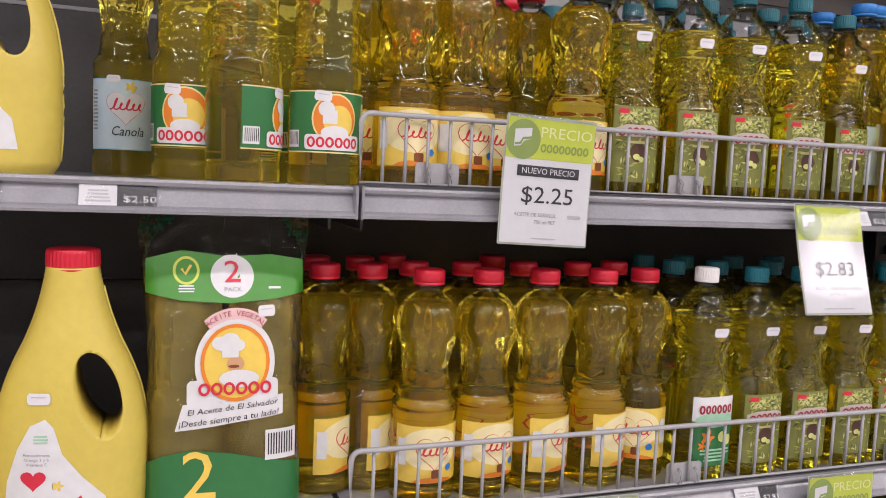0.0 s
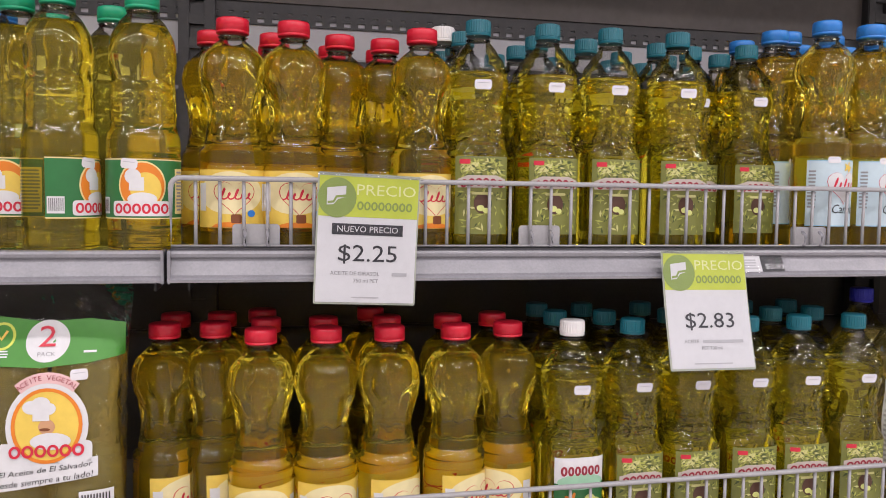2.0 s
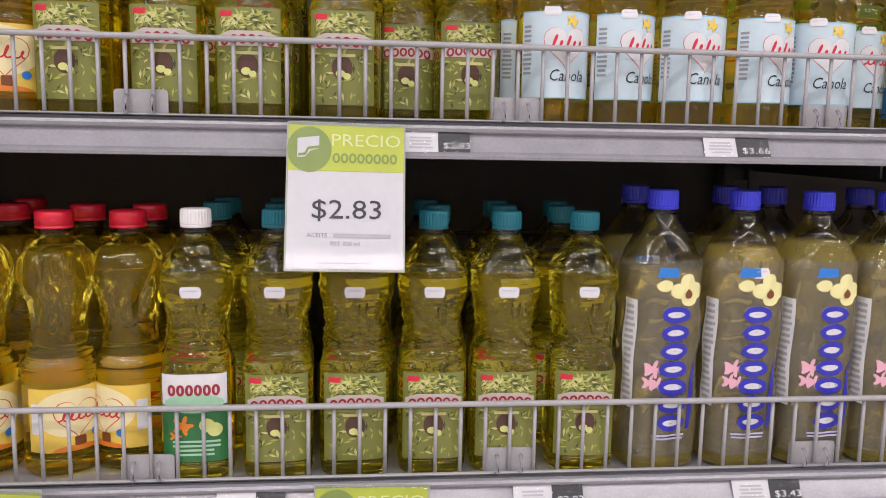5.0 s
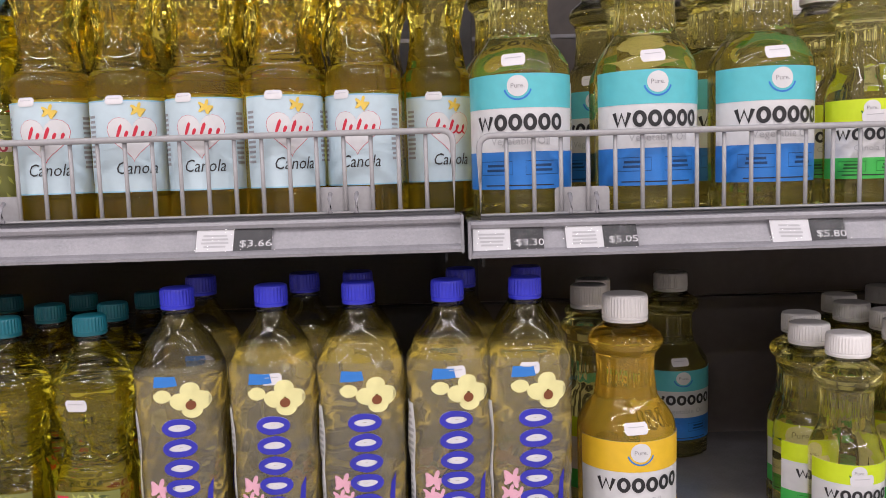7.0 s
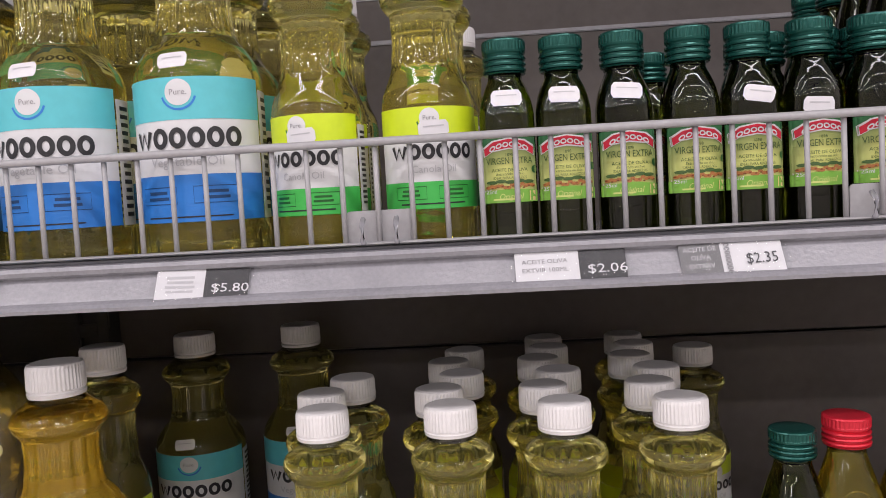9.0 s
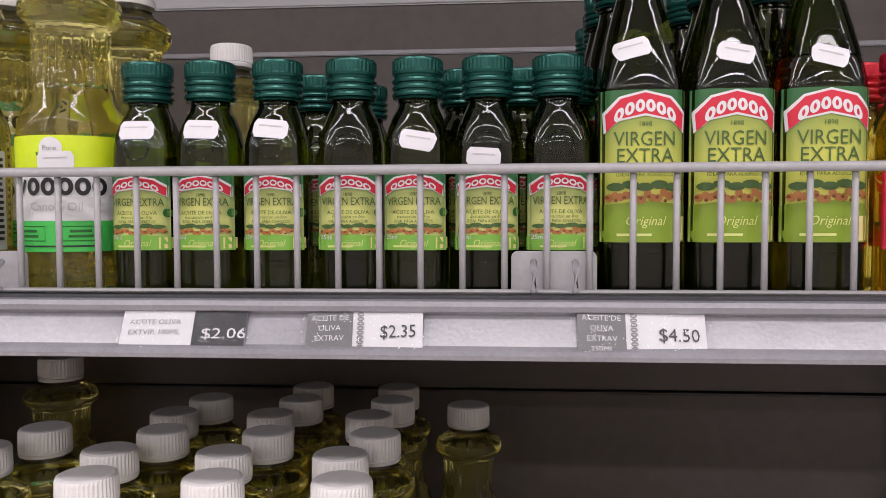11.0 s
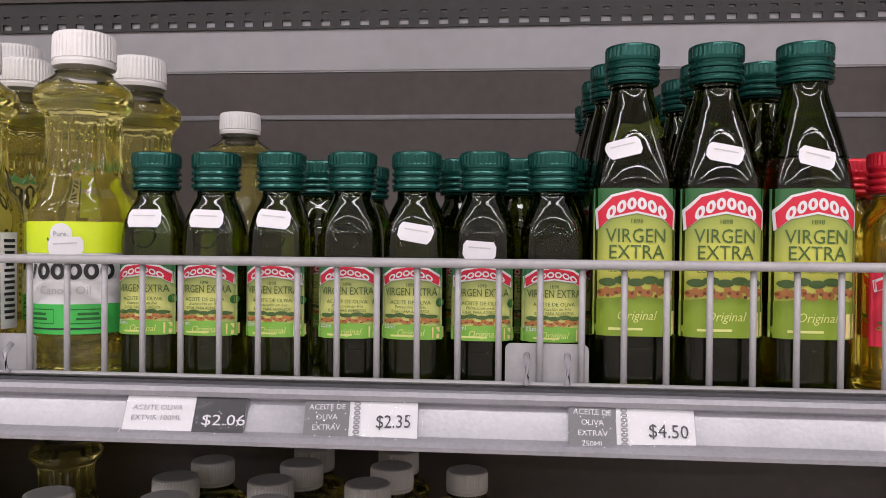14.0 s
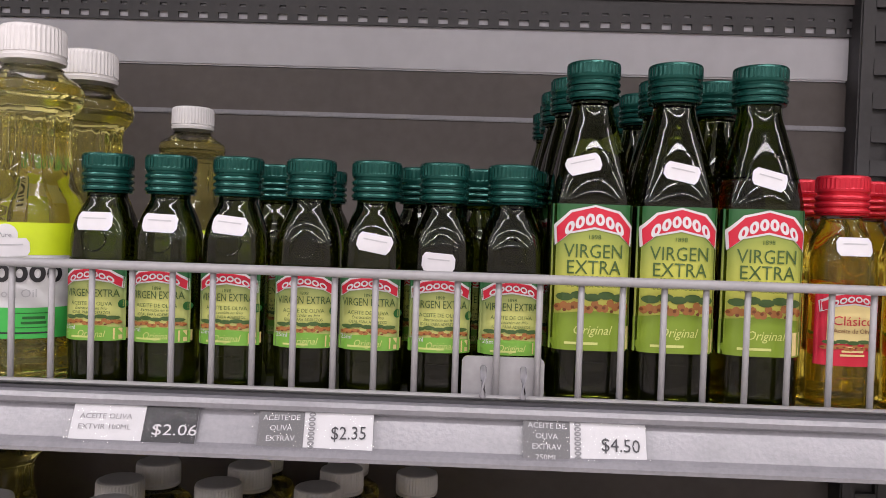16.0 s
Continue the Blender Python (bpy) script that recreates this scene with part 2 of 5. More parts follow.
def tube(points, r, seg=8, bm=None, closed=False):
    """A round rod along a line of points."""
    bm = bm or bmesh.new()
    pts = [Vector(p) for p in points]
    rings = []
    for i, p in enumerate(pts):
        a = pts[(i - 1) % len(pts)] if closed or i else p
        b = pts[(i + 1) % len(pts)] if closed or i < len(pts) - 1 else p
        q = (b - a).to_track_quat("Z", "Y")
        rings.append([bm.verts.new(p + q @ Vector((r * math.cos(k * math.tau / seg), r * math.sin(k * math.tau / seg), 0))) for k in range(seg)])
    for i in range(len(rings) - (0 if closed else 1)):
        u, v = rings[i], rings[(i + 1) % len(rings)]
        for k in range(seg):
            bm.faces.new((u[k], u[(k + 1) % seg], v[(k + 1) % seg], v[k]))
    if not closed:
        bm.faces.new(rings[0][::-1])
        bm.faces.new(rings[-1])
    return smooth(bm)


class Form:
    """A bottle's outer form: rows of height, half width, half depth and squareness (2 is round)."""

    def __init__(self, rows, ribs=None):
        drop = FOOT if rows[-1][0] > 0.05 else 0.0
        self.rows = [(z - drop if z < 0.006 else z, a, b if b else a, n) for z, a, b, n in rows]
        self.ribs = ribs

    def at(self, z):
        r = self.rows
        if z <= r[0][0]:
            return r[0][1:]
        for k in range(len(r) - 1):
            p, q = r[k], r[k + 1]
            if z <= q[0]:
                o, s = r[max(k - 1, 0)], r[min(k + 2, len(r) - 1)]
                h = max(q[0] - p[0], 1e-6)
                t = (z - p[0]) / h
                got = []
                for i in (1, 2, 3):
                    d = (q[i] - p[i]) / h
                    d0 = (p[i] - o[i]) / max(p[0] - o[0], 1e-6) if k else d
                    d1 = (s[i] - q[i]) / max(s[0] - q[0], 1e-6) if k + 2 < len(r) else d
                    m0 = 2 * d * d0 / (d + d0) if d * d0 > 0 else 0.0
                    m1 = 2 * d * d1 / (d + d1) if d * d1 > 0 else 0.0
                    got.append((2 * t ** 3 - 3 * t * t + 1) * p[i] + (t ** 3 - 2 * t * t + t) * h * m0 + (3 * t * t - 2 * t ** 3) * q[i] + (t ** 3 - t * t) * h * m1)
                return tuple(got)
        return r[-1][1:]

    def point(self, phi, z, out=0.0):
        a, b, n = self.at(z)
        s, c = math.sin(phi), math.cos(phi)
        r = (abs(s / a) ** n + abs(c / b) ** n) ** (-1 / n) + out
        if self.ribs:
            r += self.ribs(phi, z)
        return Vector((r * s, -r * c, z))

    def wrap(self, u, v, out):
        a, b, n = self.at(v)
        if n >= 2.8 or b < 0.7 * a:
            k = min(abs(u) / a, 0.985)
            if abs(u) < 1.02 * a:
                y = -b * (1 - k ** n) ** (1 / n)
                return Vector((u, y - out, v)) + (Vector((0, -self.ribs(math.atan2(u, -y), v), 0)) if self.ribs else Vector())
        phi = u / a if n < 2.8 else (math.atan2(u, b) if abs(u) < a else math.copysign(math.atan2(a, b) + (abs(u) - a) / b, u))
        return self.point(phi, v, out)

    def solid(self, z0, z1, seg=64, steps=54, out=0.0, bottom=True, top=True):
        bm = bmesh.new()
        zs = sorted({z0, z1, *[r[0] for r in self.rows if z0 < r[0] < z1], *np.linspace(z0, z1, steps)})
        rings = [[bm.verts.new(self.point(k * math.tau / seg, z, out)) for k in range(seg)] for z in zs]
        for p, q in zip(rings, rings[1:]):
            for k in range(seg):
                bm.faces.new((p[k], p[(k + 1) % seg], q[(k + 1) % seg], q[k]))
        if bottom:
            bm.faces.new(rings[0][::-1])
        if top:
            bm.faces.new(rings[-1])
        smooth(bm)
        bmesh.ops.recalc_face_normals(bm, faces=bm.faces)
        return bm


def bend(bm, form, out, step=0.005):
    """Lays a flat print, drawn in u, v as x, y, round the form."""
    us = [v.co.x for v in bm.verts]
    vs = [v.co.y for v in bm.verts]
    for lo, hi, normal in ((min(us), max(us), (1, 0, 0)), (min(vs), max(vs), (0, 1, 0))):
        gap = step if normal[0] else step * 2
        k = math.floor(lo / gap) + 1
        while k * gap < hi:
            bmesh.ops.bisect_plane(bm, geom=[*bm.verts, *bm.edges, *bm.faces], plane_co=Vector(normal) * k * gap, plane_no=normal, dist=1e-6)
            k += 1
    for v in bm.verts:
        v.co = form.wrap(v.co.x, v.co.y, out)
    bmesh.ops.recalc_face_normals(bm, faces=bm.faces)
    mid = sum((f.normal.y for f in bm.faces), 0)
    if mid > 0:
        bmesh.ops.reverse_faces(bm, faces=bm.faces)
    return smooth(bm)


def poly(*loops):
    """Filled outlines in u, v."""
    bm = bmesh.new()
    for loop in loops:
        bm.faces.new([bm.verts.new((x, y, 0)) for x, y in loop])
    bmesh.ops.triangulate(bm, faces=[f for f in bm.faces if len(f.verts) > 4])
    bmesh.ops.remove_doubles(bm, verts=bm.verts, dist=1e-7)
    return bm


def rect(u0, u1, v0, v1, r=0.0):
    if not r:
        return [(u0, v0), (u1, v0), (u1, v1), (u0, v1)]
    loop = []
    for cu, cv, s in ((u1 - r, v1 - r, 0), (u0 + r, v1 - r, 90), (u0 + r, v0 + r, 180), (u1 - r, v0 + r, 270)):
        loop += [(cu + r * math.cos(radians(s + k)), cv + r * math.sin(radians(s + k))) for k in (0, 30, 60, 90)]
    return loop


def oval(u, v, a, b, seg=20, start=0, end=360):
    return [(u + a * math.cos(radians(start + (end - start) * k / seg)), v + b * math.sin(radians(start + (end - start) * k / seg))) for k in range(seg + (end - start < 360))]


def stroke(points, w):
    """A drawn line as a strip of joined quads."""
    pts = [p for k, p in enumerate(points) if not k or math.dist(p, points[k - 1]) > 1e-7]
    closed = math.dist(pts[0], pts[-1]) < 1e-7
    if closed:
        pts = pts[:-1]
    n, sides = len(pts), []
    for k in range(n):
        a = pts[k - 1] if k or closed else pts[k]
        b = pts[(k + 1) % n] if k < n - 1 or closed else pts[k]
        d = math.dist(a, b) or 1e-6
        nx, ny = -(b[1] - a[1]) / d * w / 2, (b[0] - a[0]) / d * w / 2
        x, y = pts[k]
        sides.append(((x + nx, y + ny), (x - nx, y - ny)))
    return [[sides[k][0], sides[k][1], sides[(k + 1) % n][1], sides[(k + 1) % n][0]] for k in range(n if closed else n - 1)]


def heart(u, v, s):
    return [(u + s * 0.0625 * 16 * math.sin(t) ** 3, v + s * 0.0625 * (13 * math.cos(t) - 5 * math.cos(2 * t) - 2 * math.cos(3 * t) - math.cos(4 * t))) for t in [k * math.tau / 28 for k in range(28)]]


def flower(u, v, r, petals=5, seg=40, deep=0.35):
    return [(u + r * (1 - deep + deep * math.cos(petals * a)) * math.cos(a), v + r * (1 - deep + deep * math.cos(petals * a)) * math.sin(a)) for a in [k * math.tau / seg for k in range(seg)]]


def wave_word(u, v, w, h, turns=5, line=0.0012):
    """A brand's script as a plain slanted looping line with some taller loops."""
    pts = []
    n = turns * 12
    for k in range(n + 1):
        a = k / 12 * math.tau
        i = k // 12
        tall = (1.25, 0.5, 1.15, 0.5, 0.5, 1.2, 0.5)[i % 7] if math.cos(a) < 0 else 0.5
        y = -h * 0.36 * math.cos(a) * tall
        pts.append((u - w / 2 + w * k / n + w / turns * 0.3 * math.sin(a) + y * 0.35, v + y))
    return stroke(pts, line)


WIDE = {"z": 1.5, "o": 1.0}


def shape_row(kinds, u, v, w, h, line, rise=0.0):
    """A brand's name as a row of plain rings, some after a zigzag, set along a shallow arc."""
    total = sum(WIDE[k] for k in kinds)
    gap = line * 0.25
    unit = (w - gap * (len(kinds) - 1)) / total
    x, loops = -w / 2, []
    r = h / 2 - line / 2
    for k in kinds:
        a = unit * WIDE[k]
        mid, half = x + a / 2, max(a / 2 - line / 2, line * 0.1)
        if k == "z":
            pts = [(mid - half, r), (mid - half * 0.5, -r), (mid, r * 0.8), (mid + half * 0.5, -r), (mid + half, r)]
        else:
            pts = [(mid + half * math.cos(radians(20 * q)), r * math.sin(radians(20 * q))) for q in range(19)]
        for quad in stroke(pts, line):
            loops.append([(u + p, v + q + rise * (1 - (2 * p / w) ** 2)) for p, q in quad])
        x += a + gap
    return loops


def bars(u, v, w, h, rows, seed=1):
    """Small print that cannot be read."""
    rnd = random.Random(seed)
    loops = []
    for k in range(rows):
        y = v + h / 2 - (k + 0.5) * h / rows
        wide = w * rnd.uniform(0.7, 1)
        loops.append(rect(u - wide / 2, u + wide / 2, y - h / rows * 0.26, y + h / rows * 0.26))
    return loops


def letters(text, u, v, size, width=None, spin=0.0, lean=0.0):
    """Flat letters in u, v, centred, in the built-in font; size is the height of a capital."""
    cu = bpy.data.curves.new("letters", "FONT")
    cu.body, cu.align_x, cu.align_y, cu.size, cu.resolution_u, cu.shear = text, "CENTER", "CENTER", size / 0.7, 2, lean
    ob = bpy.data.objects.new("letters", cu)
    scene.collection.objects.link(ob)
    me = bpy.data.meshes.new_from_object(ob.evaluated_get(bpy.context.evaluated_depsgraph_get()))
    bpy.data.objects.remove(ob)
    bm = bmesh.new()
    bm.from_mesh(me)
    bpy.data.meshes.remove(me)
    xs = [p.co.x for p in bm.verts]
    k = width / (max(xs) - min(xs)) if width else 1
    c, s = math.cos(radians(spin)), math.sin(radians(spin))
    for p in bm.verts:
        x, y = p.co.x * k, p.co.y
        p.co = (u + x * c - y * s, v + x * s + y * c, 0)
    return bm


class Face:
    """A flat panel to print on, facing -y: takes the place of a Form."""

    def __init__(self, curl=0.0):
        self.curl = curl

    def wrap(self, u, v, out):
        return Vector((u, -out - self.curl * math.sin(v * 22) + self.curl * 0.6 * math.sin(u * 30), v))


def brand_mark(kinds, u, v, w, h, rise, mat, form, out, parent, line=0.2):
    return decal("wordmark", poly(*shape_row(kinds, u, v, w, h, h * line, rise)), mat, form, out, parent)


def decal(name, bm, mat, form, out, parent, label="", step=0.005):
    ob = part(name, bend(bm, form, out, step), mat, parent, label)
    if name in ("small_print", "fact_print", "leaf_print", "dark_leaf_print", "pale_leaf_print", "nut_print", "nut_shade", "olive_print", "bar_code", "sticker_print"):
        ob["kind"] = "stuff"
    return ob

# ---- room ----
X0, X1, Y0, Y1 = ROOM


def structure(name, bm, mat, label, category):
    return tagged(part(name, bm, mat), label, category, "", "structure")


structure("floor", box(X0, X1, Y0, Y1, -0.1, 0.0), FLOOR, "pale polished tile floor of the shop aisle", "floor")
structure("ceiling", box(X0, X1, Y0, Y1, CEILING, CEILING + 0.1), CEILING_PAINT, "pale painted shop ceiling over the aisle", "ceiling")
structure("wall_north", box(X0, X1, Y1, Y1 + 0.15, 0, CEILING), WALL, "plain pale wall behind the shelving", "wall")
structure("wall_south", box(X0, X1, Y0 - 0.15, Y0, 0, CEILING), WALL, "plain pale wall across the shop floor", "wall")
structure("wall_west", box(X0 - 0.15, X0, Y0, Y1, 0, CEILING), WALL, "plain pale end wall of the shop", "wall")
structure("wall_east", box(X1, X1 + 0.15, Y0, Y1, 0, CEILING), WALL, "plain pale end wall of the shop", "wall")

for row_y, watts in LAMP_ROWS:
    for lamp in ceiling_lamp(row_y, watts):
        x = lamp.matrix_world.translation.x
        fixture = thing("ceiling_lamp", pose(x, row_y, CEILING), "long white ceiling lamp with a bare bright tube strip", "ceiling lamp", "ceiling lamps")
        part("housing", box(-1.2, 1.2, -0.1, 0.1, -0.08, -0.002, 0.006), LAMP_WHITE, fixture)
        lamp.parent = fixture
        lamp.matrix_basis = pose(0, 0, -0.085)

# ---- shelving ----
def shelf_unit(x0, x1, with_top=True):
    unit = thing("gondola_back", pose((x0 + x1) / 2, BACK, 0), "dark grey steel shelving back with a pale strip above", "shelving", "shelving bays")
    half = (x1 - x0) / 2 - 0.03
    for z0, z1 in ((0.12, 0.5), (0.504, 0.88), (0.884, 1.26), (1.264, 1.678), (1.678, 1.735)):
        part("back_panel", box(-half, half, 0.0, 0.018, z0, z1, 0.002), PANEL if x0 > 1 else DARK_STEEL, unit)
    part("seam", box(-half, half, -0.003, 0.004, 1.675, 1.681, 0.001), STEEL, unit)
    part("pale_panel", box(-half, half, -0.002, 0.016, 1.7355, 1.85, 0.002), PALE_PANEL, unit, "pale grey upper back panel")
    # perforated dark strip along the rear of the upper shelf
    y = -0.0065
    strip = box(-half, half, y, y + 0.003, 1.8105, 1.827)
    box(-half, half, y, y + 0.003, 1.789, 1.7925, 0, strip)
    count = int(half * 2 / 0.0245)
    for k in range(count):
        x = -half + (k + 0.5) * half * 2 / count
        box(x - 0.0065, x + 0.0065, y, y + 0.003, 1.7924, 1.8, 0, strip)
    box(-half, half, y, y + 0.003, 1.8, 1.8075, 0, strip)
    for k in range(count):
        x = -half + k * half * 2 / count
        box(x + 0.004, x + half * 2 / count - 0.004, y, y + 0.003, 1.8074, 1.8106, 0, strip)
    part("perforated_strip", strip, DARK_STEEL, unit, "black perforated steel strip")
    part("upper_panel", box(-half, half, y - 0.004, 0.016, 1.827, 2.1), PANEL, unit, "dark panel over the pale strip")
    return unit


def post(x):
    up = thing("upright_post", pose(x, BACK, 0), "dark steel upright post with a row of slots", "post", "shelving posts")
    bm = box(-0.03, -0.012, -0.03, 0.03, 0, 2.1, 0.002)
    box(0.012, 0.03, -0.03, 0.03, 0, 2.1, 0.002, bm)
    box(-0.012, 0.012, -0.02, 0.03, 0, 2.1, 0, bm)
    for k in range(46):
        z = 0.3 + k * 0.04
        box(-0.0125, 0.0125, -0.029, -0.019, z, z + 0.018, 0, bm)
    part("upright", bm, DARK_STEEL, up)


def shelf(x0, x1, z, fence, depth=0.0):
    """One shelf: tray, price rail in front with its ridges, and brackets below."""
    ob = thing("shelf", pose((x0 + x1) / 2, front_at(z), z), "grey enamelled steel shelf with a price rail along its edge", "shelf", "shelves")
    h = (x1 - x0) / 2 - 0.0035
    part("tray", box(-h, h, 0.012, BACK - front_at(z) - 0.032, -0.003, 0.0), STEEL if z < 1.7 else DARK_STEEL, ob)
    # underside and brackets are coloured darker than the rail
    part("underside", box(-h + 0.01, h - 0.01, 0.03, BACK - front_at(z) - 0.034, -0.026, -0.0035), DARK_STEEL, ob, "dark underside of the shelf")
    rail = [(0.016, 0.001), (0.004, 0.003), (-0.003, 0.002), (-0.0045, -0.001), (-0.003, -0.0045), (0.002, -0.007), (-0.0105, -0.0252), (-0.0155, -0.0275), (-0.0185, -0.03), (-0.0175, -0.033), (-0.006, -0.0338), (0.016, -0.028)]
    part("price_rail", extrude_x(rail, -h, h), STEEL, ob, "grey price rail with a rounded lower lip")
    for side in (-1, 1):
        part("end_cap", box(side * h - 0.0016, side * h + 0.0016, -0.019, 0.02, -0.0345, 0.004, 0.001), STEEL, ob)
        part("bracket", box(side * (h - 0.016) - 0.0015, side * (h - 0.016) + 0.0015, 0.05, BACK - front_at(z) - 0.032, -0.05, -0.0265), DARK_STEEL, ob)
    if fence:
        wire_fence(fence[0], fence[1], z)
    return ob


def wire_fence(x0, x1, z):
    ob = thing("wire_fence", pose((x0 + x1) / 2, front_at(z) + 0.005, z), "low grey coated wire fence along the shelf edge", "shelf fence", "shelf fences")
    h, low, high, r = (x1 - x0) / 2, 0.005, 0.0865, 0.011
    pts = [(-h, 0, low), (h, 0, low)]
    for cx, cz, s in ((h - r, high - r, 0), (-h + r, high - r, 90)):
        pts += [(cx + r * math.cos(radians(s + k)), 0, cz + r * math.sin(radians(s + k))) for k in (0, 22, 45, 68, 90)]
    part("frame", tube(pts, 0.0033, 10, None, True), WIRE, ob)
    part("lower_rod", tube([(-h, 0.001, low + 0.0005), (h, 0.001, low + 0.0005)], 0.0037, 8), WIRE, ob)
    count = round(h * 2 / 0.0271)
    data = None
    for k in range(1, count):
        x = -h + k * h * 2 / count
        if data is None:
            first = part("wire", tube([(0, 0.003, low), (0, 0.003, high)], 0.0022, 8), WIRE, ob)
            first.location.x = x
            data = first.data
        else:
            o = new("wire", data)
            o.parent = ob
            o.location.x = x


def poly_slab(loop, thick):
    """A flat outline in x, z given a thickness."""
    bm = bmesh.new()
    face = bm.faces.new([bm.verts.new((x, 0, z)) for x, z in loop])
    up = bmesh.ops.extrude_face_region(bm, geom=[face])
    bmesh.ops.translate(bm, vec=(0, thick, 0), verts=[p for p in up["geom"] if isinstance(p, bmesh.types.BMVert)])
    bmesh.ops.recalc_face_normals(bm, faces=bm.faces)
    return bm


def fence_clip(x, z, w=0.055):
    ob = thing("fence_clip", pose(x, front_at(z) + 0.0115, z), "grey plastic plate clipped to the wire fence", "clip", "fence clips")
    part("plate", poly_slab(rect(-w / 2, w / 2, 0.0015, 0.0335, 0.004), 0.0025), WIRE, ob)
    for u in (-w * 0.24, w * 0.24):
        part("hook", tube([(u, -0.004, 0.006), (u, -0.011, 0.010), (u, -0.0115, 0.022), (u, -0.004, 0.027)], 0.0022, 6), STEEL, ob)


UP1, UP2, MID, LOW, TOP = 1.4305, 1.4235, LEVELS["mid"], LEVELS["low"], LEVELS["top"]
for x0, x1 in zip(JOINTS, JOINTS[1:]):
    shelf_unit(x0, x1)
for x in JOINTS:
    post(x)
a, b, c, d, e = JOINTS
for x0, x1, z, fence in (
    (a, b, UP1, None), (b, c, UP1, (0.226, 1.535)), (c, d, UP2, (1.561, 2.866)), (d, e, UP2, None),
    (a, b, MID, None), (b, c, MID, (0.219, 1.533)), (c, d, MID, (1.559, 2.866)), (d, e, MID, None),
    (a, b, LOW, None), (b, c, LOW, (0.226, 1.535)), (c, d, LOW, (1.561, 2.866)), (d, e, LOW, None),
    (a, b, TOP, None), (b, c, TOP, None), (c, d, TOP, None), (d, e, TOP, None),
    (a, b, 0.2, None), (b, c, 0.2, None), (c, d, 0.2, None), (d, e, 0.2, None),
):
    shelf(x0, x1, z, fence)
for x, z in ((0.322, UP1), (0.676, UP1), (1.07, UP1), (1.424, UP1), (1.664, UP2), (2.024, UP2), (2.4085, UP2), (0.680, MID), (1.067, MID), (1.422, MID)):
    fence_clip(x, z)


# ---- bottles ----
def cap(parent, r, z0, z1, mat, ribs=28, name="cap", bands=()):
    """Screw cap with a grip, a rounded top edge and a break ring."""
    h = z1 - z0
    rows = [(0, r * 0.97), (h * 0.12, r), (h * 0.14, r * 0.955), (h * 0.2, r * 0.955), (h * 0.22, r), (h * 0.86, r * 0.985), (h * 0.96, r * 0.94), (h, r * 0.84)]
    for k in bands:
        rows += [(h * (k - 0.03), r * 0.985), (h * k, r * 0.93), (h * (k + 0.03), r * 0.985)]
    rows.sort()
    bm = bmesh.new()
    seg = ribs * 2 if ribs else 40
    rings = []
    for z, q in rows:
        grip = ribs and h * 0.2 < z < h * 0.95
        rings.append([bm.verts.new(((q - (0.0006 if grip and k % 2 else 0)) * math.cos(k * math.tau / seg), (q - (0.0006 if grip and k % 2 else 0)) * math.sin(k * math.tau / seg), z0 + z)) for k in range(seg)])
    for p, q in zip(rings, rings[1:]):
        for k in range(seg):
            bm.faces.new((p[k], p[(k + 1) % seg], q[(k + 1) % seg], q[k]))
    bm.faces.new(rings[-1])
    bm.faces.new(rings[0][::-1])
    if not ribs:
        smooth(bm)
    return part(name, bm, mat, parent)


def screw_cap(parent, r, z0, z1, mat):
    """Pressed metal cap: knurled crown above three rolled rings."""
    h = z1 - z0
    rows = [(0.0, 0.93, 0), (0.03, 0.98, 0)]
    for k in range(3):
        q = 0.05 + k * 0.165
        rows += [(q, 0.9, 0), (q + 0.025, 0.985, 0), (q + 0.07, 1.015, 0), (q + 0.115, 0.985, 0), (q + 0.14, 0.9, 0)]
    rows += [(0.565, 0.93, 0), (0.60, 0.985, 0), (0.66, 1.0, 0), (0.69, 1.0, 1), (0.9, 1.0, 1), (0.93, 0.995, 0), (0.975, 0.97, 0), (1.0, 0.9, 0)]
    bm, seg, rings = bmesh.new(), 72, []
    for z, q, knurl in rows:
        rings.append([bm.verts.new((r * (q - 0.022 * knurl * (k % 2)) * math.cos(k * math.tau / seg), r * (q - 0.022 * knurl * (k % 2)) * math.sin(k * math.tau / seg), z0 + z * h)) for k in range(seg)])
    for p, q in zip(rings, rings[1:]):
        for k in range(seg):
            bm.faces.new((p[k], p[(k + 1) % seg], q[(k + 1) % seg], q[k]))
    bm.faces.new(rings[-1])
    bm.faces.new(rings[0][::-1])
    return part("screw_cap", bm, mat, parent)


def neck_ring(parent, r, z, mat, tall=0.002):
    bm = Form([(0, r * 0.9, 0, 2), (tall * 0.5, r, 0, 2), (tall, r * 0.9, 0, 2)]).solid(0, tall, 28, 3)
    bmesh.ops.translate(bm, vec=(0, 0, z), verts=bm.verts)
    return part("neck_ring", bm, mat, parent)


def sticker(parent, form, u, v, w=0.02, h=0.011, tilt=0.0, mat=STICKER):
    """Small white price label with notched ends."""
    loop = [(-w / 2 + 0.002, -h / 2), (w / 2 - 0.002, -h / 2), (w / 2, -h / 4), (w / 2, h / 4), (w / 2 - 0.002, h / 2), (-w / 2 + 0.002, h / 2), (-w / 2, h / 4), (-w / 2, -h / 4)]
    c, s = math.cos(radians(tilt)), math.sin(radians(tilt))
    one = decal("price_sticker", poly([(u + x * c - y * s, v + x * s + y * c) for x, y in loop]), mat, form, 0.0014, parent, "small white price sticker")
    decal("sticker_print", poly(*[[(u + x * c - y * s, v + x * s + y * c) for x, y in rect(-w * 0.33, w * 0.33, q, q + h * 0.07)] for q in (h * 0.12,)]), ink("faint_grey", (0.5, 0.5, 0.53)), form, 0.0017, one)
    return one


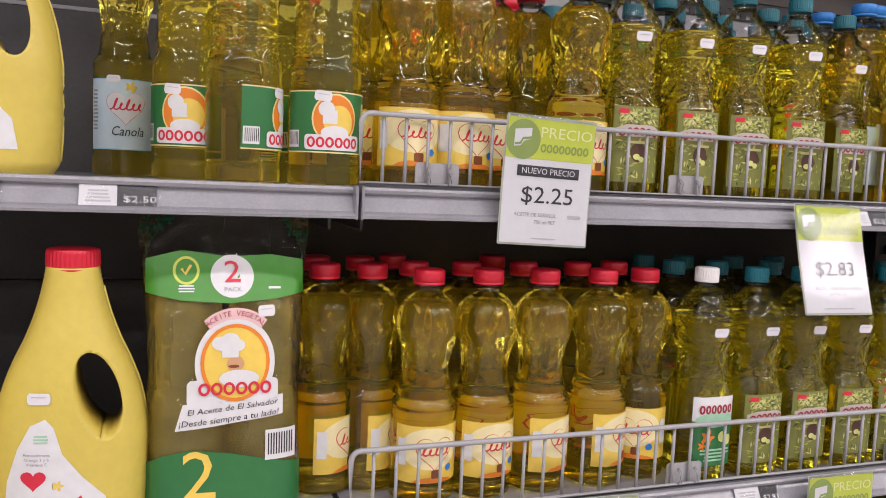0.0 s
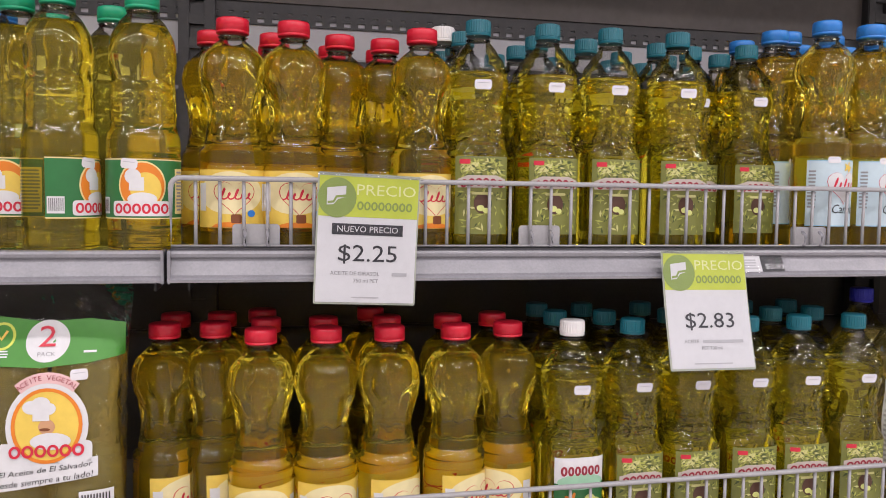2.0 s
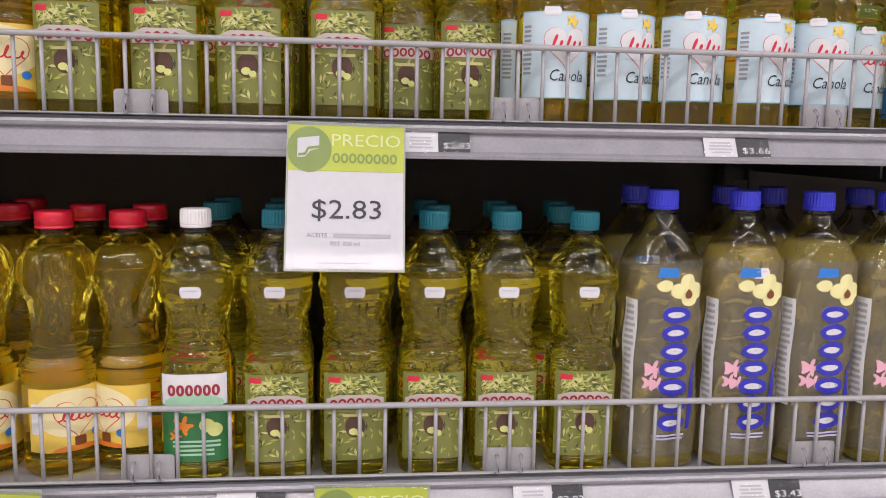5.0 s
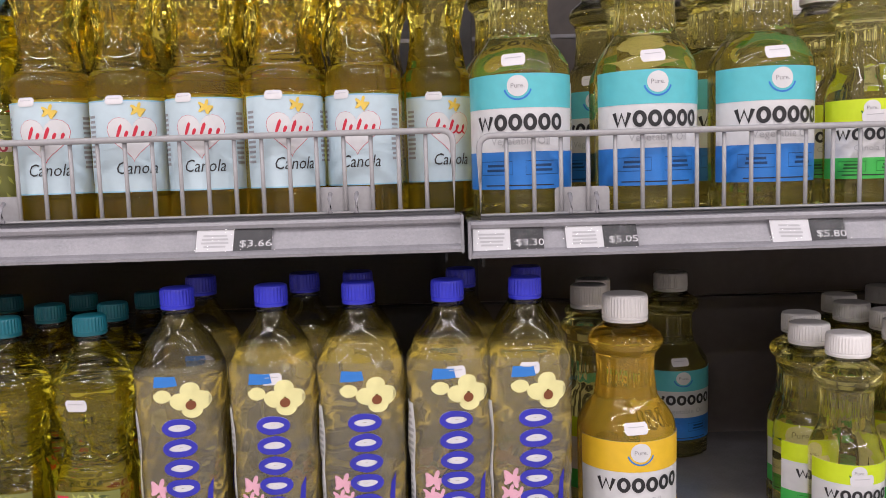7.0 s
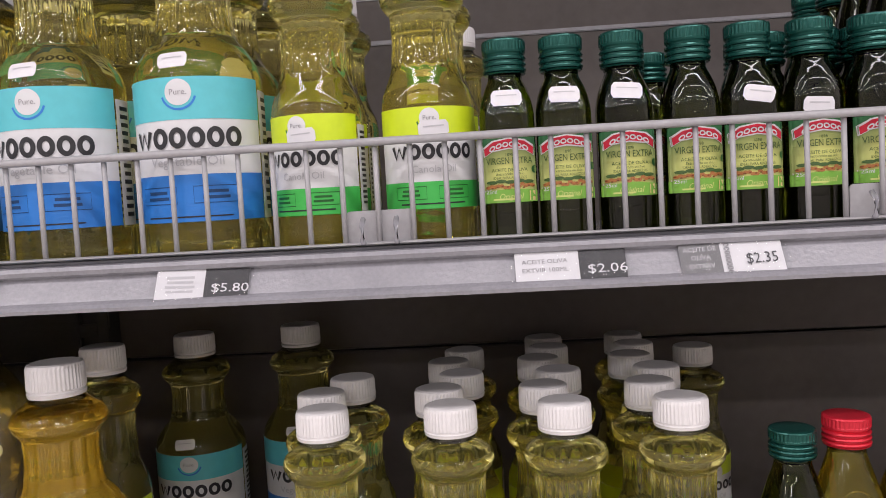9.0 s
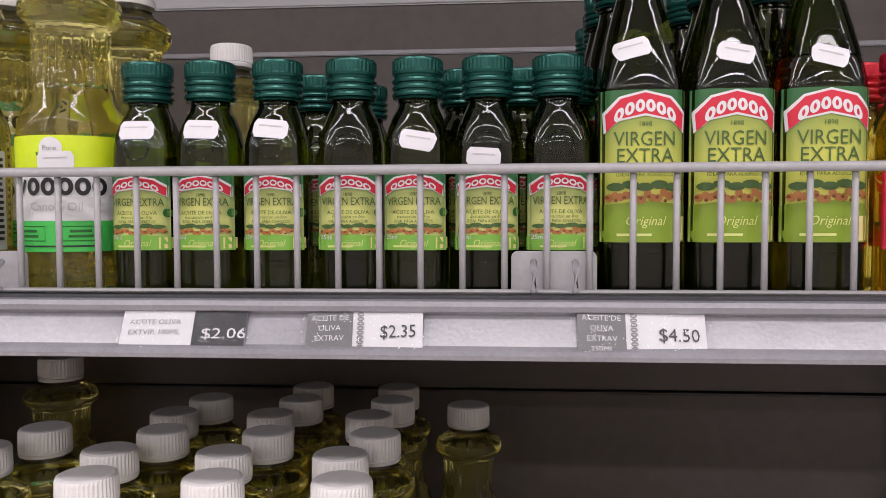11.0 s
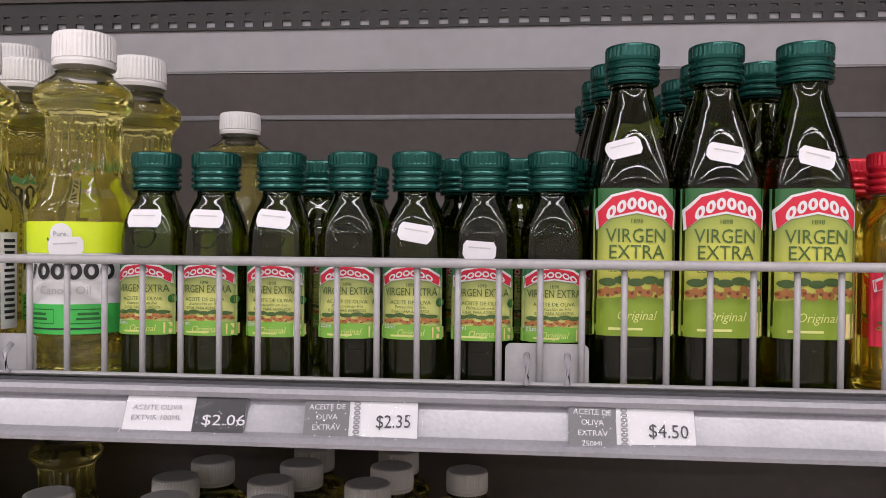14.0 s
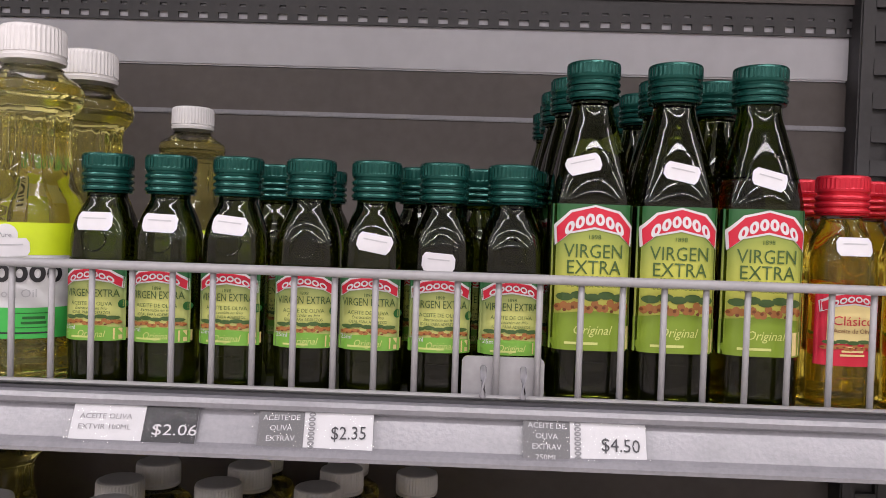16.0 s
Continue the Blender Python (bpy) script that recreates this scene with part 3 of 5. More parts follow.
def bottle(name, form, fill, top, oil, at, label, category, group, clear=CLEAR, seg=64):
    ob = thing(name, at, label, category, group)
    part("oil_filled_body", form.solid(-FOOT, fill, seg), oil, ob)
    if top > fill:
        part("clear_neck", form.solid(fill - 0.0005, top, seg, 14, 0.0003, False, False), clear, ob, "empty clear neck above the oil")
    return ob


def grooved(levels, deep=0.0012, wide=0.003):
    def ribs(phi, z):
        return -sum(deep * max(0, 1 - abs(z - q) / wide) for q in levels)
    return ribs


# Slim-waisted sunflower and canola bottle.
def slim_ribs(phi, z):
    r = grooved((0.103, 0.110), 0.0013, 0.003)(phi, z) + grooved((0.012, 0.019), 0.0009, 0.003)(phi, z)
    if 0.13 < z < 0.26:
        k = math.sin((z - 0.13) / 0.13 * math.pi)
        petal = abs(math.cos(4 * phi + 14 * (z - 0.19)))
        r += 0.0026 * k * (petal ** 2 - 0.5) + 0.0009 * k * math.cos(9 * phi - 70 * z)
        r += 0.0016 * math.exp(-((z - 0.2) / 0.004) ** 2) * math.cos(8 * phi)
    return r


SLIM = Form([(0, 0.034, 0, 2), (0.004, 0.040, 0, 2), (0.02, 0.0405, 0, 2), (0.1, 0.0405, 0, 2), (0.118, 0.0402, 0, 2), (0.123, 0.0385, 0, 2), (0.128, 0.0345, 0, 2), (0.145, 0.031, 0, 2), (0.163, 0.0285, 0, 2), (0.19, 0.0325, 0, 2), (0.221, 0.0393, 0, 2), (0.24, 0.0365, 0, 2), (0.257, 0.023, 0, 2), (0.264, 0.0155, 0, 2), (0.273, 0.0145, 0, 2)], slim_ribs)
SLIM_TALL = Form([(z * 1.1 + (0.012 if 0.09 < z < 0.2 else 0.006 if 0.2 < z < 0.23 else 0), a, b, n) for z, a, b, n in SLIM.rows], lambda phi, z: slim_ribs(phi, z / 1.1 - 0.01))


def slim_bottle(at, kind, stick=True):
    sun = kind == "sunflower"
    cap_mat = RED_CAP if sun else BLUE_CAP
    words = ("clear bottle of golden oil with red cap and yellow label" if sun else "clear bottle of canola oil with blue cap and pale blue label")
    f, lift = (SLIM, 1.0) if sun else (SLIM_TALL, 1.1)
    ob = bottle("oil_bottle", f, 0.252 * lift, 0.273 * lift, OIL_SUN if sun else OIL_CAN, at, words, "oil bottle", "sunflower oil bottles" if sun else "canola oil bottles")
    cap(ob, 0.0198, 0.272 * lift, 0.272 * lift + 0.0195, cap_mat, 0)
    neck_ring(ob, 0.018, 0.2665 * lift, CLEAR)
    low, high = (0.024, 0.097) if sun else (0.028, 0.121)
    lab = decal("label", poly(rect(-0.052, 0.052, low, high)), YELLOW if sun else SKY, f, 0.0006, ob, "yellow printed paper label" if sun else "pale blue printed paper label")
    if sun:
        decal("label_panel", poly(oval(-0.004, 0.068, 0.04, 0.027, 28)), ink("pale_cream", (0.84, 0.74, 0.42)), f, 0.0008, lab)
        decal("heart_edge", poly(heart(0, 0.0638, 0.0245)), RED, f, 0.0010, lab)
        decal("heart", poly(heart(0, 0.064, 0.0234)), ink("pale_cream", (0.84, 0.74, 0.42)), f, 0.0012, lab)
        decal("wordmark", poly(*wave_word(0.001, 0.064, 0.038, 0.022, 5, 0.0018)), RED, f, 0.0015, lab)
        decal("swoosh", poly([(-0.028, 0.0245), (0.028, 0.0245), (0.02, 0.0285), (0.004, 0.0315), (-0.012, 0.031), (-0.022, 0.0285)]), ORANGE, f, 0.0011, lab)
        decal("pot", poly(rect(-0.004, 0.008, 0.03, 0.041, 0.002)), BROWN, f, 0.0013, lab)
        decal("drop", poly(oval(0.02, 0.042, 0.005, 0.0045)), BLUE, f, 0.0013, lab)
        for u in (-0.042, 0.043):
            decal("side_panel", poly(rect(u - 0.006, u + 0.006, 0.045, 0.08)), WHITE, f, 0.0010, lab)
    else:
        for v in (0.028, 0.1196):
            decal("label_border", poly(rect(-0.052, 0.052, v, v + 0.0014)), ink("ice_blue", (0.3, 0.55, 0.68)), f, 0.0008, lab)
        decal("heart", poly(heart(0, 0.085, 0.025)), RED, f, 0.0009, lab)
        decal("heart_fill", poly(heart(0, 0.0852, 0.0244)), WHITE, f, 0.0011, lab)
        decal("wordmark", poly(*wave_word(0.001, 0.085, 0.038, 0.024, 5, 0.002)), RED, f, 0.0014, lab)
        decal("flower", poly(flower(0.006, 0.111, 0.008)), YELLOW, f, 0.0014, lab)
        decal("lettering", letters("Canola", 0.002, 0.052, 0.0125, 0.04, 0, 0.25), INK, f, 0.0012, lab, "", 0.003)
        for u in (-0.044, 0.043):
            decal("small_print", poly(*bars(u, 0.08, 0.012, 0.055, 11, 4)), GREY_INK, f, 0.0010, lab)
    if stick and not sun:
        sticker(ob, f, -0.006 if sun else -0.016, 0.0975 if sun else 0.121, 0.018, 0.009)
    return ob


# Waisted square-footed bottle with a swirl pressed in its side.
def square_ribs(phi, z):
    r = 0.0
    if 0.124 < z < 0.2:
        k = math.sin((z - 0.124) / 0.076 * math.pi)
        r += 0.002 * k * math.sin(5 * phi + 60 * z) + 0.001 * math.sin(z * 520) * k + 0.0008 * k * math.sin(11 * phi - 90 * z)
    if 0.2 < z < 0.262:
        r += 0.0009 * math.sin(z * 420) + 0.0006 * math.sin(7 * phi + 60 * z)
    return r


WAIST = Form([(0, 0.033, 0, 3.2), (0.004, 0.0375, 0, 3.6), (0.012, 0.0385, 0, 3.8), (0.118, 0.0385, 0, 3.8), (0.124, 0.037, 0, 3.2), (0.14, 0.0335, 0, 2.6), (0.165, 0.0315, 0, 2.3), (0.19, 0.035, 0, 2.3), (0.205, 0.0385, 0, 2.4), (0.228, 0.038, 0, 2.3), (0.245, 0.0315, 0, 2.1), (0.262, 0.020, 0, 2), (0.27, 0.0145, 0, 2), (0.28, 0.0135, 0, 2)], square_ribs)


def waist_bottle(at, white=False):
    words = "clear waisted bottle of golden oil, %s label" % ("white cap, white and green" if white else "teal cap, leafy green")
    ob = bottle("oil_bottle", WAIST, 0.226, 0.28, OIL_ORI, at, words, "oil bottle", "waisted oil bottles")
    cap(ob, 0.0165, 0.2765, 0.297, WHITE_CAP if white else TEAL_CAP, 30)
    neck_ring(ob, 0.0165, 0.27, CLEAR)
    f = WAIST
    for pts in ([(0.004, 0.195), (0.003, 0.175), (0.008, 0.158), (0.022, 0.146), (0.031, 0.142)], [(0.012, 0.196), (0.0105, 0.178), (0.016, 0.164), (0.027, 0.154), (0.033, 0.151)]):
        part("pressed_swirl", tube([f.wrap(u, v, 0.0004) for u, v in pts], 0.0014, 6), OIL_ORI, ob)
    if white:
        lab = decal("label", poly(rect(-0.0335, 0.0335, 0.018, 0.118)), WHITE, f, 0.0006, ob, "white and green printed label")
        decal("field", poly(rect(-0.0335, 0.0335, 0.018, 0.083)), GREEN, f, 0.0009, lab)
        decal("band", poly(oval(0, 0.085, 0.031, 0.011)), MINT, f, 0.0011, lab)
        brand_mark("oooooo", 0, 0.1, 0.054, 0.013, 0, MAROON, f, 0.0012, lab, 0.22)
        decal("flower", poly(flower(-0.012, 0.06, 0.012), flower(-0.02, 0.048, 0.007)), ORANGE, f, 0.0014, lab)
        decal("fruit", poly(oval(0.013, 0.06, 0.008, 0.008), oval(0.021, 0.055, 0.008, 0.008)), PALE_PEAR, f, 0.0014, lab)
        decal("small_print", poly(*bars(0.002, 0.034, 0.05, 0.02, 4, 2)), MINT, f, 0.0012, lab)
    else:
        lab = decal("label", poly(rect(-0.0335, 0.0335, 0.016, 0.117)), LEAF, f, 0.0006, ob, "green printed label with leaves")
        rnd = random.Random(5)
        for name, mat, count, out in (("dark_leaf_print", ink("deep_moss", (0.06, 0.085, 0.02)), 60, 0.0008), ("leaf_print", ink("dull_pear", (0.42, 0.44, 0.1)), 80, 0.0010), ("pale_leaf_print", ink("dull_cream", (0.6, 0.58, 0.24)), 34, 0.0011)):
            loops = []
            for k in range(count):
                u, v, s, t = rnd.uniform(-0.028, 0.028), rnd.choice((rnd.uniform(0.02, 0.075), rnd.uniform(0.09, 0.113), rnd.uniform(0.095, 0.113))), rnd.uniform(0.003, 0.0065), rnd.uniform(0, math.pi)
                du, dv = math.cos(t), math.sin(t)
                loops.append([(u - s * du, v - s * dv), (u - dv * s * 0.25, v + du * s * 0.25), (u + s * du * 0.8, v + s * dv * 0.8), (u + dv * s * 0.25, v - du * s * 0.25)])
            decal(name, poly(*[[(max(-0.033, min(0.033, p)), max(0.017, min(0.116, q))) for p, q in l] for l in loops]), mat, f, out, lab)
        decal("corner_mark", poly(rect(-0.029, -0.016, 0.107, 0.113)), RED, f, 0.0013, lab)
        decal("name_band", poly([(-0.031, 0.0765), (0.031, 0.0765), (0.031, 0.0875), (0.018, 0.0925), (-0.018, 0.0925), (-0.031, 0.0875)]), ink("rose_grey", (0.55, 0.48, 0.44)), f, 0.0012, lab)
        brand_mark("oooooo", 0, 0.081, 0.056, 0.0105, 0.003, MAROON, f, 0.0015, lab, 0.22)
        decal("shield", poly(oval(0, 0.056, 0.011, 0.013)), ink("dark_umber", (0.09, 0.04, 0.025)), f, 0.0013, lab)
        decal("olive", poly(oval(-0.002, 0.05, 0.005, 0.004), oval(0.005, 0.047, 0.004, 0.0035)), PALE_PEAR, f, 0.0015, lab)
        decal("ribbon", poly(rect(-0.014, 0.014, 0.0675, 0.071, 0.0015)), ink("dull_cream", (0.6, 0.58, 0.24)), f, 0.0015, lab)
    sticker(ob, f, -0.001, 0.209, 0.021, 0.0125)
    return ob


# Sleeve-printed bottle with a tall cone shoulder.
def cone_ribs(phi, z):
    return 0.0009 * math.sin(5 * phi + 60 * z) + 0.0007 * math.sin(11 * phi - 95 * z) if 0.02 < z < 0.25 else 0.0


CONE = Form([(0, 0.038, 0.034, 3), (0.005, 0.043, 0.0385, 3.4), (0.05, 0.044, 0.039, 3.4), (0.12, 0.042, 0.0375, 3.2), (0.19, 0.044, 0.039, 3), (0.238, 0.044, 0.039, 2.6), (0.252, 0.040, 0.036, 2.3), (0.27, 0.032, 0.030, 2), (0.289, 0.0185, 0, 2), (0.298, 0.0145, 0, 2), (0.308, 0.0135, 0, 2)], cone_ribs)


def cone_bottle(at, fill=0.262, stick=(0.004, 0.232)):
    ob = bottle("oil_bottle", CONE, fill, 0.308, OIL_BON, at, "clear sleeve-printed bottle of pale oil with royal blue cap", "oil bottle", "sleeve-printed oil bottles")
    cap(ob, 0.0172, 0.303, 0.3255, NAVY_CAP, 30)
    neck_ring(ob, 0.0175, 0.297, CLEAR)
    f = CONE
    part("sleeve", f.solid(0.012, 0.246, 40, 20, 0.0012, False, False), HAZE, ob, "shiny clear shrink sleeve")
    halo, spine = ([[(0.003 - y, x) for x, y in l] for l in shape_row("ooooooo", 0.118, 0, 0.15, 0.034, line)] for line in (0.0095, 0.0062))
    print_part = decal("printed_name", poly(*halo), WHITE, f, 0.0018, ob, "white edged royal blue upright shapes")
    decal("wordmark", poly(*spine), ROYAL, f, 0.0022, print_part)
    blossom = decal("blossom", poly(oval(0.016, 0.222, 0.010, 0.009, 20), oval(0.026, 0.211, 0.009, 0.010, 20), oval(0.017, 0.201, 0.010, 0.008, 20), oval(0.005, 0.211, 0.010, 0.009, 20), oval(-0.012, 0.217, 0.009, 0.007, 20)), ink("butter", (0.78, 0.74, 0.36)), f, 0.0015, ob, "pale yellow printed flower")
    decal("blossom_heart", poly(oval(0.016, 0.207, 0.005, 0.005), ), BROWN, f, 0.0024, blossom)
    decal("pink_blossom", poly(flower(-0.02, 0.118, 0.012, 5), flower(-0.024, 0.102, 0.010, 5), flower(-0.014, 0.1, 0.009, 5)), PINK, f, 0.0016, ob)
    decal("blue_mark", poly([(-0.022, 0.226), (0.004, 0.228), (0.002, 0.238), (-0.02, 0.238)]), BLUE, f, 0.0017, ob)
    decal("blue_ribbon", poly([(0.022, 0.045), (0.026, 0.045), (0.030, 0.09), (0.032, 0.125), (0.027, 0.115), (0.023, 0.08)]), ROYAL, f, 0.0017, ob)
    decal("small_print", poly(*bars(0.0, 0.036, 0.05, 0.008, 2, 7)), ink("lilac", (0.5, 0.5, 0.7)), f, 0.0017, ob)
    panel = decal("fact_panel", poly(rect(-0.064, -0.047, 0.07, 0.2)), WHITE, f, 0.0017, ob)
    decal("fact_print", poly(*bars(-0.0555, 0.135, 0.013, 0.12, 16, 9)), ink("soft_grey", (0.4, 0.4, 0.42)), f, 0.002, panel)
    if stick:
        sticker(ob, f, stick[0], stick[1], 0.021, 0.0125)
    return ob


# Wide jar-shouldered bottle with a fluted neck, in two sizes.
def fluted(z0, z1, deep):
    def ribs(phi, z):
        if z0 < z < z1:
            k = min(1, (z - z0) / 0.012, (z1 - z) / 0.012)
            return deep * k * (abs(math.sin(8 * phi)) ** 0.7 - 0.55)
        return 0.0007 * math.cos(20 * phi) if z < 0.022 else 0.0
    return ribs


FLUTE = Form([(0, 0.033, 0, 2), (0.004, 0.037, 0, 2), (0.108, 0.038, 0, 2), (0.116, 0.0372, 0, 2), (0.132, 0.0315, 0, 2), (0.144, 0.0275, 0, 2), (0.165, 0.0255, 0, 2), (0.183, 0.0265, 0, 2), (0.193, 0.034, 0, 2), (0.199, 0.0355, 0, 2), (0.205, 0.034, 0, 2), (0.214, 0.023, 0, 2), (0.218, 0.019, 0, 2), (0.228, 0.0185, 0, 2)], fluted(0.138, 0.19, 0.003))
WIDE_FLUTE = Form([(0, 0.047, 0, 2), (0.004, 0.0525, 0, 2), (0.143, 0.0533, 0, 2), (0.152, 0.052, 0, 2), (0.168, 0.0435, 0, 2), (0.18, 0.0345, 0, 2), (0.19, 0.0315, 0, 2), (0.212, 0.0295, 0, 2), (0.228, 0.031, 0, 2), (0.238, 0.039, 0, 2), (0.244, 0.0405, 0, 2), (0.251, 0.038, 0, 2), (0.262, 0.0255, 0, 2), (0.267, 0.0215, 0, 2), (0.275, 0.021, 0, 2)], fluted(0.178, 0.234, 0.0038))


def jar_bottle(at, kind):
    wide = kind in ("vegetable", "corn")
    f, s = (WIDE_FLUTE, 1.2) if wide else (FLUTE, 1.0)
    upper, lower, oil, second = {"vegetable": (CYAN, BLUE, OIL_WES, "Vegetable Oil"), "small vegetable": (CYAN, BLUE, OIL_WES, "Vegetable Oil"), "canola": (ACID, FRESH, OIL_WES, "Canola Oil"), "corn": (ink("corn_yellow", (0.84, 0.53, 0.03)), ink("corn_yellow", (0.84, 0.53, 0.03)), OIL_CORN, "Corn Oil")}[kind]
    words = {"vegetable": "large bottle of pale oil, cyan and blue label", "small vegetable": "clear bottle of pale oil, cyan and blue label", "canola": "clear bottle of pale oil, lime and green label", "corn": "large bottle of amber oil, yellow and white label"}[kind]
    ob = bottle("oil_bottle", f, 0.206 * s, 0.229 * s, oil, at, words + ", white cap", "oil bottle", kind + " oil bottles", CLEAR, 72)
    cap(ob, 0.0228 if not wide else 0.0248, 0.222 * s, 0.2475 * s, WHITE_CAP, 44)
    neck_ring(ob, 0.021 * (1.15 if wide else 1), 0.217 * s, CLEAR)
    g = 1.36 if wide else 1.0
    z0, z1, z2, z3 = (0.026, 0.064, 0.108, 0.142) if wide else (0.026, 0.0475, 0.084, 0.1065)
    half = 0.052 * g
    lab = decal("label", poly(rect(-half, half, z0, z3)), WHITE, f, 0.0006, ob, "printed wrap-round label in three bands", 0.006)
    decal("upper_band", poly(rect(-half, half, z2, z3)), upper, f, 0.0009, lab, "", 0.006)
    decal("lower_band", poly(rect(-half, half, z0, z1)), lower, f, 0.0009, lab, "", 0.006)
    seal = decal("seal", poly(oval(0, z3 - 0.009 * g, 0.0078 * g, 0.0078 * g, 24)), WHITE, f, 0.0012, lab)
    decal("seal_ring", poly(*stroke([(0.0100 * g * math.cos(radians(195 + k * 10)), z3 - 0.009 * g + 0.0100 * g * math.sin(radians(195 + k * 10))) for k in range(16)], 0.0013 * g)), GREEN if kind == "canola" else BLUE, f, 0.0012, lab)
    decal("lettering", letters("Pure.", 0, z3 - 0.009 * g, 0.0035 * g), GREY_INK, f, 0.0015, lab, "", 0.003)
    zc = (z1 + z2) / 2
    brand_mark("zooooo", 0.001, zc + 0.0055 * g, 0.07 * g, 0.0125 * g, 0, INK, f, 0.0013, lab, 0.24)
    decal("lettering", letters(second, 0.002, zc - 0.0085 * g, 0.0058 * g), ink("silver", (0.5, 0.5, 0.53)), f, 0.0012, lab, "", 0.003)
    for u in (-0.018 * g, 0.018 * g):
        zb = (z0 + z1) / 2 + 0.002 * g
        decal("fact_box", poly(*stroke([(u - 0.013 * g, zb - 0.005 * g), (u + 0.013 * g, zb - 0.005 * g), (u + 0.013 * g, zb + 0.005 * g), (u - 0.013 * g, zb + 0.005 * g), (u - 0.013 * g, zb - 0.005 * g)], 0.0006), *bars(u, zb, 0.018 * g, 0.007 * g, 2, 3)), ink("dark_" + kind, tuple(q * 0.25 for q in {"vegetable": (0.03, 0.2, 0.62), "small vegetable": (0.03, 0.2, 0.62), "canola": (0.06, 0.5, 0.09), "corn": (0.82, 0.55, 0.03)}[kind])), f, 0.0012, lab)
    decal("small_print", poly(*bars(0, z0 + 0.004, 0.07 * g, 0.0022, 1, 3)), INK, f, 0.0012, lab)
    panel = decal("fact_panel", poly(rect(half + 0.002, half + 0.018 * g, z0, z3 - 0.008)), WHITE, f, 0.0007, ob)
    decal("fact_print", poly(*bars(half + 0.01 * g, (z0 + z3) / 2 - 0.003, 0.011 * g, z3 - z0 - 0.018, 14, 6)), INK, f, 0.001, panel)
    sticker(ob, f, -0.004 if wide else 0.003, z3 + 0.014 if wide else z3 - 0.0175, 0.024, 0.0125, 3, STICKER)
    return ob


# Square olive oil bottles.
SMALL_SQ = Form([(0, 0.0185, 0, 2.8), (0.003, 0.0217, 0, 3), (0.079, 0.022, 0, 3), (0.096, 0.0219, 0, 2.8), (0.108, 0.0202, 0, 2.5), (0.118, 0.0168, 0, 2.2), (0.1255, 0.0136, 0, 2), (0.131, 0.0128, 0, 2)])
TALL_SQ = Form([(0, 0.024, 0, 3), (0.003, 0.028, 0, 3.6), (0.136, 0.0283, 0, 3.6), (0.145, 0.0276, 0, 3.2), (0.168, 0.0235, 0, 2.5), (0.188, 0.0185, 0, 2.2), (0.203, 0.0148, 0, 2), (0.2105, 0.0143, 0, 2)])


OLIVE_LABEL = {True: radial("tall_olive_label", (0.6, 0.61, 0.11), (0.03, 0.13, 0.04), 0.072, 0.045, 0.062), False: radial("small_olive_label", (0.62, 0.64, 0.2), (0.03, 0.14, 0.05), 0.047, 0.032, 0.032)}


